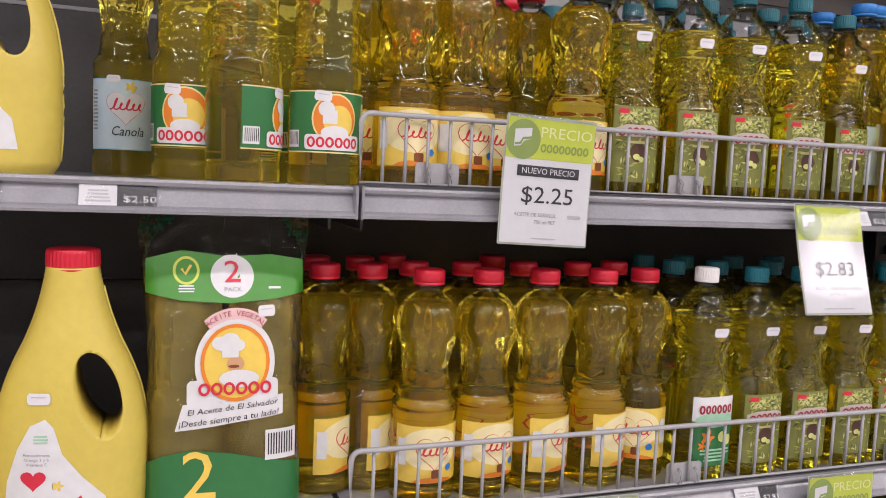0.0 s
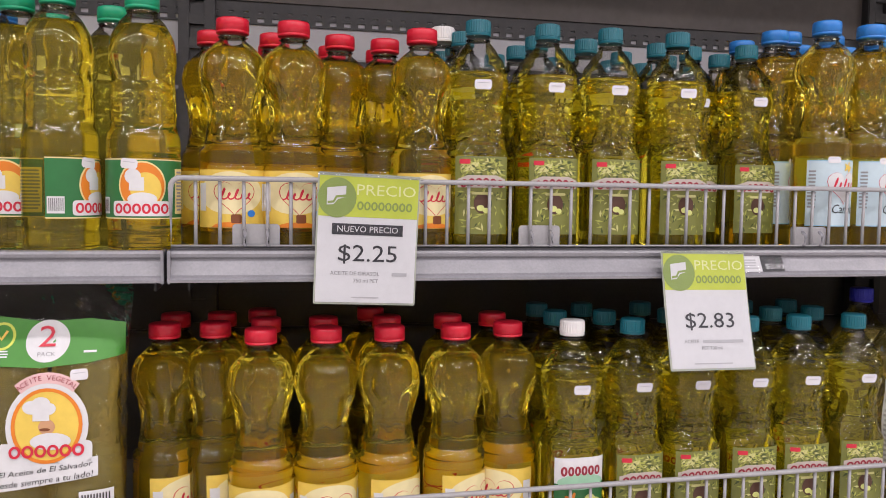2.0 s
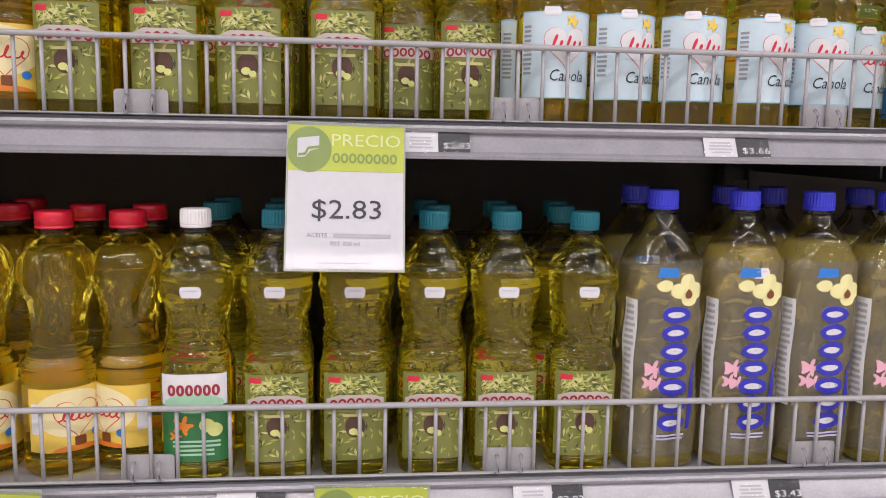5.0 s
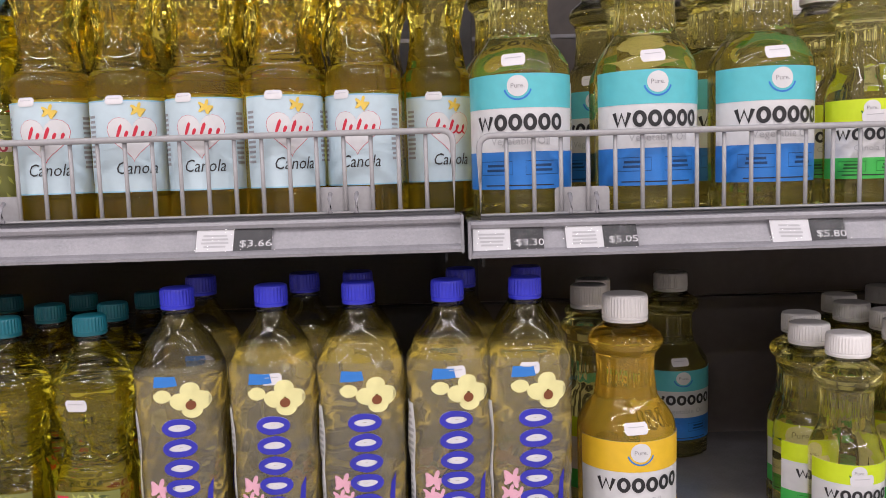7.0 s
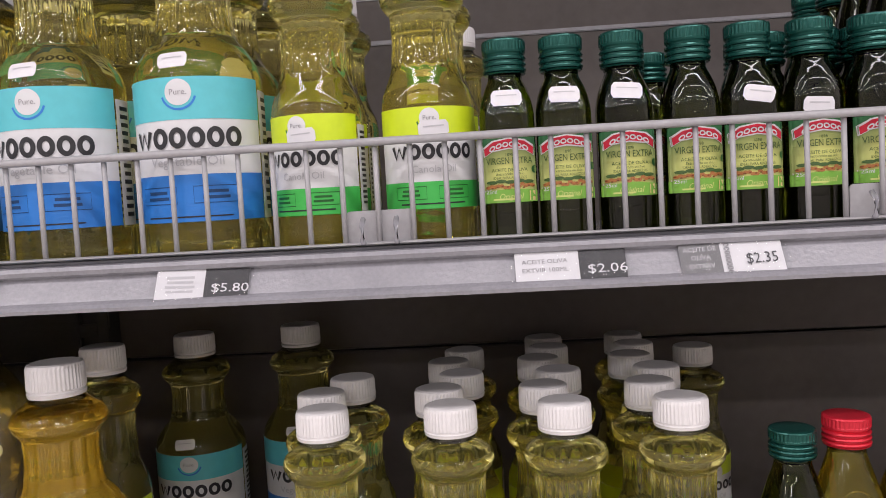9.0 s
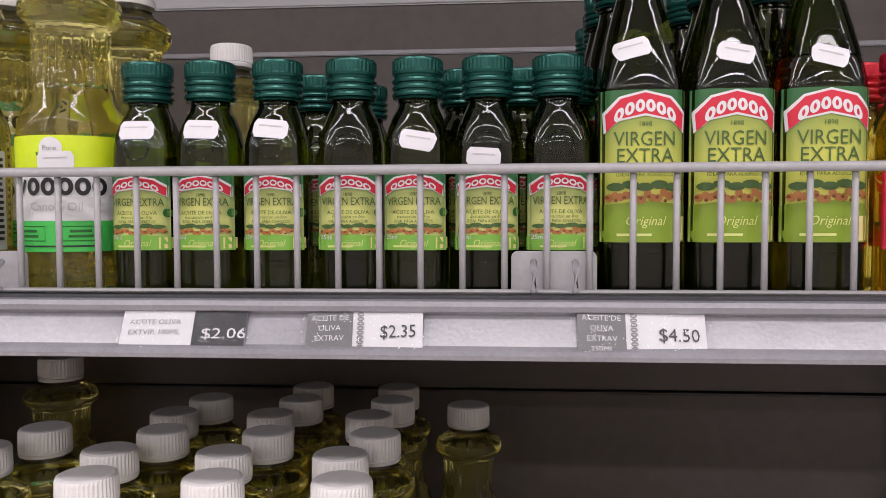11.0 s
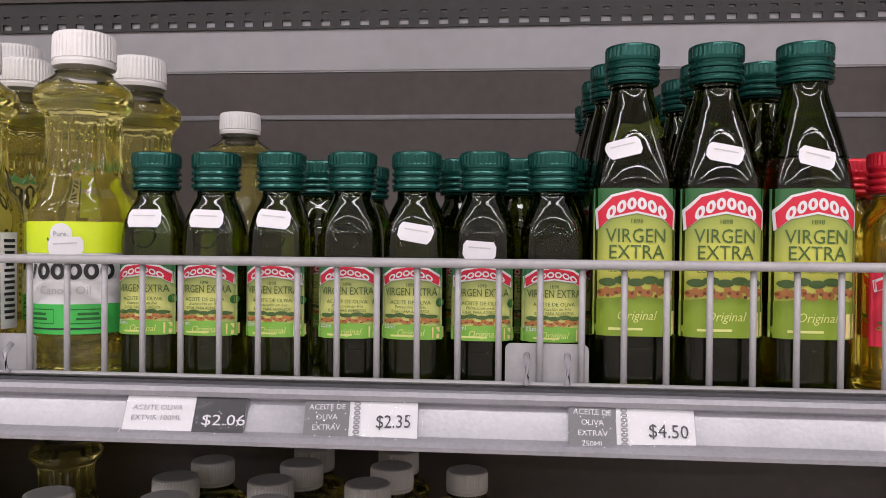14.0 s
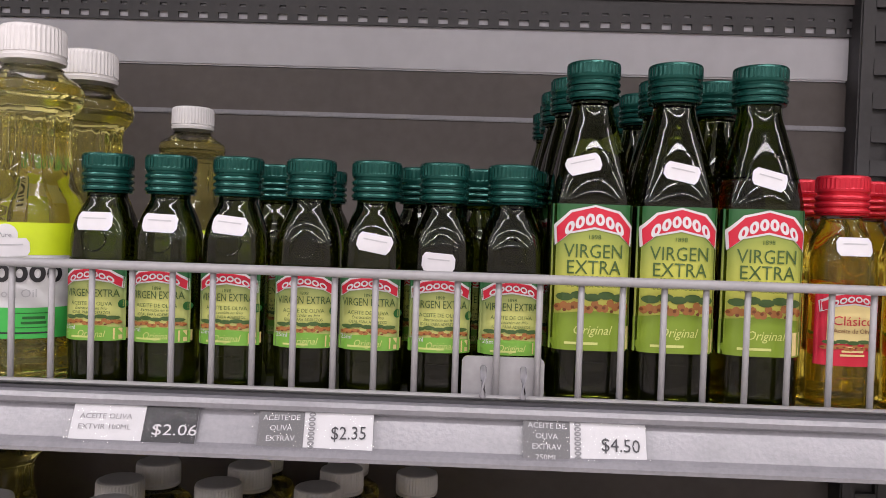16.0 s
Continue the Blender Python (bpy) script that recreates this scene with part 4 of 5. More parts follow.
def olive_bottle(at, kind, fill=None, tilt=0.0, stick=(0.0, 0.108)):
    tall, gold = kind in ("tall", "tall classic"), kind in ("classic", "tall classic")
    f = TALL_SQ if tall else SMALL_SQ
    s = 1.36 if tall else 1.0
    top = f.rows[-1][0]
    words = {"tall": "tall dark green square bottle of extra virgin olive oil", "small": "small dark green square bottle of extra virgin olive oil", "classic": "small square bottle of golden classic olive oil with red label", "tall classic": "tall square bottle of golden classic olive oil, red cap"}[kind]
    ob = bottle("olive_oil_bottle", f, fill or top - 0.004, top, OIL_CLAS if gold else OLIVE, at, words, "olive oil bottle", kind + " olive oil bottles", CLEAR if gold else OLIVE_EMPTY, 56)
    screw_cap(ob, 0.0187 if tall else 0.0175, top - 0.002, top + 0.0255, METAL_RED if gold else METAL_GREEN)
    zb, zt = (0.0335, 0.1345) if tall else (0.0275, 0.078)
    w = 0.0262 if tall else 0.0203
    H = zt - zb
    base, low = (RED, RED) if gold else (OLIVE_LABEL[tall], ink("label_green", (0.22, 0.33, 0.03)))
    lab = decal("label", poly(rect(-w - 0.008, w + 0.006, zb, zt)), base, f, 0.0006, ob, "red and cream printed label" if gold else "green printed label with red banner", 0.004)
    arch = [(-w * 0.95, zt - H * 0.16), (-w * 0.6, zt - H * 0.06), (0, zt - H * 0.02), (w * 0.6, zt - H * 0.06), (w * 0.95, zt - H * 0.16), (w * 0.92, zt - H * 0.27), (w * 0.6, zt - H * 0.19), (0, zt - H * 0.155), (-w * 0.6, zt - H * 0.19), (-w * 0.92, zt - H * 0.27)]
    if gold:
        decal("centre_panel", poly(rect(-w * 0.8, w * 0.8, zb + H * 0.3, zt - H * 0.1)), CREAM, f, 0.0009, lab, "", 0.004)
        decal("lettering", letters("Clásico", 0, zt - H * 0.4, 0.0062, 0.027), RED, f, 0.0013, lab, "", 0.003)
        decal("lettering", letters("Aceite de Oliva", 0, zt - H * 0.53, 0.003, 0.026), BROWN, f, 0.0013, lab, "", 0.003)
        decal("small_print", poly(*bars(0, zb + H * 0.2, 0.02, 0.008, 3, 4)), CREAM, f, 0.0012, lab)
    else:
        q = 0.235 if tall else 0.17
        decal("lower_field", poly([(-w - 0.008, zb), (w + 0.006, zb), (w + 0.006, zb + H * q), (w * 0.4, zb + H * (q + 0.03)), (0, zb + H * (q + 0.04)), (-w * 0.4, zb + H * (q + 0.03)), (-w - 0.008, zb + H * q)]), low if tall else ink("grass", (0.2, 0.45, 0.06)), f, 0.0010, lab, "", 0.004)
        if tall:
            decal("lettering", letters("VIRGEN", 0, zt - H * 0.325, 0.0095, 0.039), MOSS, f, 0.0013, lab, "", 0.003)
            decal("lettering", letters("EXTRA", 0, zt - H * 0.435, 0.0095, 0.036), MOSS, f, 0.0013, lab, "", 0.003)
            decal("lettering", letters("ACEITE DE OLIVA", 0, zt - H * 0.505, 0.0032, 0.034), MOSS, f, 0.0013, lab, "", 0.003)
            decal("lettering", letters("IDEAL PARA ADEREZOS", 0, zt - H * 0.555, 0.0026, 0.036), MOSS, f, 0.0013, lab, "", 0.003)
        else:
            decal("lettering", letters("VIRGEN EXTRA", 0, zt - H * 0.36, 0.0052, 0.036), MOSS, f, 0.0013, lab, "", 0.003)
            decal("lettering", letters("ACEITE DE OLIVA", 0, zt - H * 0.5, 0.0026, 0.028), MOSS, f, 0.0013, lab, "", 0.003)
            decal("lettering", letters("IDEAL PARA ADEREZOS", 0, zt - H * 0.62, 0.002, 0.026), MOSS, f, 0.0013, lab, "", 0.003)
        decal("lettering", letters("1898", 0, zt - H * (0.225 if tall else 0.265), 0.0023 * s), MOSS, f, 0.0013, lab, "", 0.003)
        if not tall:
            decal("lettering", letters("Extracción en frío", 0, zt - H * 0.56, 0.0021, 0.022, 0, 0.3), MOSS, f, 0.0013, lab, "", 0.003)
            decal("lettering", letters("125ml", -w * 0.78, zb + H * 0.17, 0.003), WHITE, f, 0.0013, lab, "", 0.003)
            decal("side_badge", poly(oval(w * 0.95, zb + H * 0.5, 0.0022, 0.003, 12)), GREEN, f, 0.0013, lab)
        decal("lettering", letters("Original", 0, zb + H * (0.14 if tall else 0.09), 0.0046 * s, 0.019 * s, 0, 0.3), PALE_PEAR, f, 0.0013, lab, "", 0.003)
        decal("small_print", poly(*bars(-w * 0.25, zb + H * 0.05, w * 1.1, 0.0025 * s, 1, 4)), PALE_PEAR, f, 0.0013, lab)
        decal("mark", poly(rect(w - 0.0055 * s, w + 0.001, zb + 0.001, zb + H * 0.17)), CREAM, f, 0.0013, lab)
    banner = decal("banner", poly([(x * 1.06, y + (0.0011 if k < 5 else -0.0011) * s) for k, (x, y) in enumerate(arch)]), WHITE, f, 0.0012, lab, "", 0.004)
    decal("banner_fill", poly(arch), RED, f, 0.0014, banner, "", 0.004)
    brand_mark("oooooo", 0, zt - H * 0.188, w * 1.5, H * 0.082, H * 0.085, WHITE, f, 0.0017, banner, 0.25)
    rnd = random.Random(3)
    zf = zb + H * (0.31 if tall else 0.26)
    decal("nut_print", poly(*[oval(-w * 0.92 + w * 1.84 * (k + 0.5) / 14, zf + rnd.uniform(-1, 0.6) * H * 0.03, w * 0.1, H * 0.028, 8) for k in range(14)]), ink("tan", (0.42, 0.17, 0.05)), f, 0.0013, lab)
    decal("nut_shade", poly(*[oval(-w * 0.9 + w * 1.8 * k / 9, zf - H * 0.02 + rnd.uniform(-1, 1) * H * 0.02, w * 0.05, H * 0.012, 6) for k in range(10)]), BROWN, f, 0.0015, lab)
    decal("olive_print", poly(*[oval(-w * 0.7 + w * 1.4 * k / 4, zf + H * 0.055 + (k % 2) * H * 0.015, w * 0.22, H * 0.028, 10) for k in range(5)]), MOSS, f, 0.0014, lab)
    zm = 0.097 if not tall else 0.162
    ring = [f.wrap(0.0085 * s * math.cos(a), zm + 0.0085 * s * math.sin(a), 0.0) for a in [k * math.tau / 20 for k in range(20)]]
    part("pressed_medal", tube(ring, 0.0007, 5, None, True), OIL_CLAS if gold else OLIVE, ob)
    foot = [f.wrap(u, v, 0.0) for u, v in ((-w * 0.5, zb - 0.012), (-w * 0.45, zb - 0.008), (w * 0.45, zb - 0.008), (w * 0.5, zb - 0.012))]
    part("pressed_foot_mark", tube(foot, 0.0007, 5), OIL_CLAS if gold else OLIVE, ob)
    if stick:
        sticker(ob, f, stick[0], stick[1], 0.0225, 0.0125, tilt)
    return ob


# Tall bottle with a studded waist.
def stud_ribs(phi, z):
    r = grooved((0.112, 0.119, 0.126, 0.02, 0.013), 0.001, 0.003)(phi, z)
    if 0.152 < z < 0.196:
        r += 0.0013 * abs(math.sin(8 * phi)) * abs(math.sin((z - 0.152) / 0.0147 * math.pi))
    if 0.2 < z < 0.28:
        r += 0.0006 * math.cos(6 * phi)
    return r


STUD = Form([(0, 0.036, 0, 2), (0.004, 0.0415, 0, 2), (0.108, 0.0422, 0, 2), (0.13, 0.0415, 0, 2), (0.15, 0.037, 0, 2), (0.2, 0.036, 0, 2), (0.23, 0.0385, 0, 2), (0.25, 0.0365, 0, 2), (0.272, 0.026, 0, 2), (0.283, 0.017, 0, 2), (0.292, 0.0155, 0, 2)], stud_ribs)


def stud_bottle(at):
    ob = bottle("oil_bottle", STUD, 0.268, 0.292, OIL_ELD, at, "tall clear bottle of yellow oil with green cap and green label", "oil bottle", "green-capped oil bottles", CLEAR, 64)
    cap(ob, 0.0195, 0.289, 0.309, GREEN_CAP, 0)
    neck_ring(ob, 0.0185, 0.285, CLEAR)
    f = STUD
    lab = decal("label", poly(rect(-0.06, 0.06, 0.034, 0.106)), GREEN, f, 0.0006, ob, "green printed label with an orange disc", 0.006)
    for v in (0.034, 0.1045):
        decal("border", poly(rect(-0.06, 0.06, v, v + 0.0015)), CREAM, f, 0.0008, lab, "", 0.006)
    decal("disc_rim", poly(oval(0.002, 0.074, 0.0265, 0.0295, 28)), CREAM, f, 0.0009, lab)
    decal("disc", poly(oval(0.002, 0.074, 0.0245, 0.0275, 28)), ORANGE, f, 0.0011, lab)
    decal("disc_glow", poly(oval(0.006, 0.07, 0.017, 0.02, 24)), YELLOW, f, 0.0013, lab)
    decal("pale_shape", poly(oval(-0.008, 0.085, 0.009, 0.009), rect(-0.012, 0.004, 0.068, 0.084), oval(0.002, 0.058, 0.016, 0.008)), WHITE, f, 0.0015, lab)
    decal("name_edge", poly(rect(-0.032, 0.034, 0.0375, 0.0555, 0.004)), WHITE, f, 0.0016, lab)
    brand_mark("oooooo", 0.001, 0.0465, 0.06, 0.0125, 0, RED, f, 0.0019, lab, 0.2)
    panel = decal("fact_panel", poly(rect(0.042, 0.058, 0.04, 0.095)), CREAM, f, 0.0009, lab)
    decal("fact_print", poly(*bars(0.05, 0.068, 0.012, 0.05, 12, 5)), GREY_INK, f, 0.0012, panel)
    bar = decal("bar_code_panel", poly(rect(-0.058, -0.04, 0.04, 0.06)), WHITE, f, 0.0009, lab)
    decal("bar_code", poly(*[rect(-0.056 + k * 0.002, -0.0552 + k * 0.002, 0.043, 0.058) for k in range(8)]), INK, f, 0.0012, bar)
    sticker(ob, f, -0.012, 0.1, 0.019, 0.012, -6)
    return ob

# ---- bottles on the shelves ----
MADE = {}
rnd = random.Random(11)


def place(maker, args, x, y, z, rz=0.0, tall=1.0):
    at = pose(x, y, z + 0.0005 + FOOT * tall, 0, 0, rz)
    key = (maker, args, tall)
    if key in MADE:
        return copy_thing(MADE[key], at)
    MADE[key] = maker(at, *args)
    MADE[key].scale = (1, 1, tall)
    return MADE[key]


def queue(maker, args, x, y, z, deep, step, rz=0.0, sway=0.004, tall=1.0):
    """A file of bottles one behind the other."""
    for k in range(deep):
        place(maker, args, x + rnd.uniform(-sway, sway) * (k > 0), y + k * step, z, rz + rnd.uniform(-25, 25) * (k > 0), tall)


# upper shelf
place(slim_bottle, ("canola",), -0.032, 1.2, UP1, 4)
for x, y, rz in ((0.044, 0.99, -12), (0.100, 0.94, 72), (0.192, 0.94, 2), (0.145, 1.03, 80), (0.06, 1.1, 20)):
    place(stud_bottle, (), x, y, UP1, rz, 0.955)
for x, y, rz, deep in ((0.294, 0.95, 4, 1), (0.367, 0.95, 8, 1), (0.345, 1.035, 10, 2), (0.43, 1.02, 14, 3), (0.492, 1.03, -12, 2), (0.528, 0.95, 18, 1), (0.265, 1.04, -10, 2)):
    queue(slim_bottle, ("sunflower",), x, y, UP1, deep, 0.084, rz, 0.004, 0.94)
for x in (0.602, 0.697, 0.786, 0.885):
    queue(waist_bottle, (False,), x, 0.95, UP1, 4, 0.079, rnd.uniform(-4, 4), 0.012, 0.975)
place(waist_bottle, (True,), 0.575, 1.04, UP1, 0)
queue(waist_bottle, (False,), 1.026, 1.005, UP1, 3, 0.079, 3, 0.004, 0.975)
queue(waist_bottle, (False,), 0.955, 1.04, UP1, 3, 0.079, 3, 0.004, 0.975)
for x, y, rz, deep in ((1.118, 0.95, 10, 2), (1.196, 0.955, 22, 3), (1.278, 0.95, 6, 4), (1.359, 0.95, 20, 4), (1.442, 0.965, -6, 3), (1.09, 1.03, 40, 2)):
    queue(slim_bottle, ("canola",), x, y, UP1, deep, 0.084, rz)
place(slim_bottle, ("canola",), 1.52, 1.02, UP1, 18)
for x, rz in ((1.609, -8), (1.742, 0), (1.865, 2)):
    queue(jar_bottle, ("vegetable",), x, 0.965, UP2, 3, 0.112, rz, 0.02)
for x, rz, deep in ((1.969, -14, 3), (2.062, 6, 2)):
    queue(jar_bottle, ("canola",), x, 0.953, UP2, deep, 0.082, rz, 0.012)
place(jar_bottle, ("canola",), 2.077, 1.255, UP2, 30, 0.95)
STICKS = ((0.0, 0.109), (0.0, 0.109), (0.0, 0.109), None, (0.003, 0.100), (-0.002, 0.0885), None)
TILTS = (0, -2, -6, 0, -10, -4, 0)
for k, x in enumerate((2.127, 2.172, 2.220, 2.2715, 2.3175, 2.365, 2.4125)):
    place(olive_bottle, ("small", None, TILTS[k], STICKS[k]), x, 0.935, UP2, (0, 0, 0, 3, -3, 0, 2)[k])
for x, y in ((2.232, 1.0), (2.262, 1.05), (2.346, 0.985), (2.39, 0.985), (2.425, 0.983), (2.345, 1.035), (2.43, 1.03)):
    place(olive_bottle, ("small", None, 0, None), x, y, UP2, rnd.uniform(-20, 20))
for k, (x, fill, stick, tilt) in enumerate(((2.467, None, (-0.008, 0.162), 14), (2.524, None, (0.0, 0.158), -12), (2.583, 0.157, (0.0, 0.155), -16))):
    place(olive_bottle, ("tall", fill, tilt, stick), x, 0.942, UP2, (0, 1, -1)[k], 0.975)
    for j in range(1, 5):
        place(olive_bottle, ("tall", None, 0, (0.0, 0.17) if j == 1 and k == 0 else None), x + (-0.004, 0.006, -0.012)[k] + rnd.uniform(-0.003, 0.003), 0.942 + j * 0.062, UP2, rnd.uniform(-8, 8), 0.975)
for k, x in enumerate((2.642, 2.694, 2.745)):
    place(olive_bottle, ("classic", None, 0, (0.0, 0.108)), x, 0.94, UP2, (2, -4, 0)[k])
    place(olive_bottle, ("classic", None, 0, None), x - 0.012, 0.99, UP2, 5)
    place(olive_bottle, ("classic", None, 0, None), x + 0.012, 1.04, UP2, 8)

# middle shelf
for x, y, rz, deep in ((0.208, 0.99, 52, 2), (0.27, 0.99, 60, 2), (0.327, 0.933, 4, 3), (0.407, 0.933, 14, 2), (0.487, 0.933, 34, 3), (0.574, 0.933, 40, 2), (0.648, 0.945, -34, 2)):
    queue(slim_bottle, ("sunflower",), x, y, MID, deep, 0.084, rz, 0.012, 0.965)
place(waist_bottle, (True,), 0.727, 0.914, MID, 2, 0.965)
queue(waist_bottle, (False,), 0.735, 1.0, MID, 2, 0.079, 3, 0.004, 0.965)
for x in (0.813, 0.897, 0.984, 1.066, 1.155):
    queue(waist_bottle, (False,), x, 0.914, MID, 3, 0.079, rnd.uniform(-3, 3), 0.014, 0.965)
for k, x in enumerate((1.246, 1.343, 1.433, 1.525, 1.605)):
    fill, stick = ((0.235, None), (0.262, (0.004, 0.232)), (0.268, None), (0.262, (0.004, 0.234)), (0.258, (-0.002, 0.236)))[k]
    place(cone_bottle, (fill, stick), x, 0.916, MID, (6, 2, 4, 3, 2)[k], 0.96)
    place(cone_bottle, (0.262, (0.004, 0.232)), x + rnd.uniform(-0.012, 0.02), 1.006, MID, rnd.uniform(-20, 20), 0.96)
place(jar_bottle, ("corn",), 1.718, 0.96, MID, 4, 0.96)
place(jar_bottle, ("canola",), 1.70, 1.08, MID, 20, 1.12)
place(jar_bottle, ("vegetable",), 1.735, 1.24, MID, 4, 0.885)
place(jar_bottle, ("vegetable",), 1.858, 1.28, MID, 4, 0.885)
for k, x in enumerate((1.957, 2.067, 2.163, 2.259)):
    for j in range((3, 5, 6, 6)[k]):
        place(jar_bottle, ("canola",), x + (0.0, -0.014, 0.004, -0.012, 0.002, 0.0)[j], 0.95 + j * 0.062, MID, rnd.uniform(-16, 16), 0.955)
place(jar_bottle, ("canola",), 2.337, 1.24, MID, 10, 0.9)
place(olive_bottle, ("tall", None, 0, None), 2.3485, 0.95, MID, 4, 0.875)
for x in (2.392, 2.4455, 2.5, 2.556):
    place(olive_bottle, ("tall classic", None, 0, (0.0, 0.158)), x, 0.95, MID, rnd.uniform(-4, 4), 0.915)

# lower shelf
for x in (0.30, 0.382, 0.464, 0.546, 0.625):
    queue(slim_bottle, ("sunflower",), x, 0.955, LOW, 2, 0.084, rnd.uniform(-20, 20), 0.012, 0.965)
for x in (0.69, 0.78, 0.872, 0.96, 1.037, 1.143):
    queue(waist_bottle, (False,), x, 0.92, LOW, 3, 0.079, rnd.uniform(-3, 3), 0.014, 0.965)
for x in (1.222, 1.31, 1.4, 1.482):
    queue(cone_bottle, (0.262, (0.004, 0.232)), x, 0.92, LOW, 2, 0.09, rnd.uniform(-6, 6), 0.012, 0.96)


# ---- yellow jugs with a moulded handle ----
JUG_ROWS = ((0.0, 0.066, 0.042), (0.008, 0.074, 0.047), (0.05, 0.0765, 0.049), (0.10, 0.0765, 0.049), (0.14, 0.072, 0.047), (0.165, 0.066, 0.045), (0.19, 0.057, 0.042), (0.215, 0.046, 0.038), (0.246, 0.0355, 0.032), (0.276, 0.0285, 0.028), (0.292, 0.026, 0.026))


def in_handle(x, z, grow=1.0):
    """Inside the slanted oval of the handle hole."""
    v = (z - 0.158) / (0.046 * grow)
    u = (x - 0.027 + 0.20 * (z - 0.158)) / (0.0215 * grow)
    return u * u + v * v < 1


def jug(at):
    ob = thing("oil_jug", at, "opaque yellow plastic oil jug with moulded handle and red cap", "oil jug", "yellow oil jugs")
    f = Form([(z, a, b, 2.3) for z, a, b in JUG_ROWS])
    bm = f.solid(-FOOT, 0.292, 120, 110)
    gone = [q for q in bm.faces if abs(q.normal.z) < 0.9 and in_handle(q.calc_center_median().x, q.calc_center_median().z)]
    bmesh.ops.delete(bm, geom=gone, context="FACES")
    for p in {p for q in bm.edges if q.is_boundary for p in q.verts}:
        # draw the rim of the hole to a clean oval on the wall, front and back
        v, u = (p.co.z - 0.158) / 0.046, (p.co.x - 0.027 + 0.20 * (p.co.z - 0.158)) / 0.0215
        k = math.hypot(u, v)
        z = 0.158 + 0.046 * v / k
        x = 0.027 + 0.0215 * u / k - 0.20 * (z - 0.158)
        a, b, n = f.at(z)
        p.co = (x, math.copysign(b * (1 - min(abs(x) / a, 0.99) ** n) ** (1 / n), p.co.y), z)
    bmesh.ops.bridge_loops(bm, edges=[q for q in bm.edges if q.is_boundary])
    bmesh.ops.recalc_face_normals(bm, faces=bm.faces)
    part("jug_body", smooth(bm), JUG, ob)
    part("seam_ridge", tube([f.point(math.pi / 2, z, 0.0) for z in np.linspace(0.01, 0.27, 24)], 0.0016, 6), JUG, ob)
    cap(ob, 0.027, 0.287, 0.311, RED_CAP, 36)
    lab = decal("label", poly([(-0.062, 0.02), (0.04, 0.02), (0.035, 0.05), (0.012, 0.075), (-0.006, 0.1), (-0.014, 0.128), (-0.022, 0.137), (-0.036, 0.13), (-0.048, 0.105), (-0.058, 0.07)]), WHITE, f, 0.0006, ob, "white leaf-shaped printed label", 0.006)
    decal("heart", poly(heart(-0.033, 0.073, 0.012)), RED, f, 0.001, lab)
    decal("wordmark", poly(*wave_word(-0.008, 0.046, 0.06, 0.016, 7, 0.0022)), RED, f, 0.001, lab)
    decal("flower", poly(flower(-0.01, 0.066, 0.006)), YELLOW, f, 0.001, lab)
    for text, v in (("Antioxidantes", 0.0995), ("Omega 3 y 6", 0.0945), ("Vitamina E", 0.0895)):
        decal("lettering", letters(text, -0.03, v, 0.0032), GREY_INK, f, 0.001, lab, "", 0.004)
    decal("small_print", poly(*bars(-0.026, 0.116, 0.016, 0.01, 3, 3)), MINT, f, 0.001, lab)
    sticker(ob, f, -0.028, 0.158, 0.022, 0.012)
    return ob


place(jug, (), -0.0735, 0.925, MID, 0, 0.975)
place(jug, (), -0.162, 0.945, UP1, 0)
place(jug, (), -0.235, 0.93, MID, 4, 0.975)


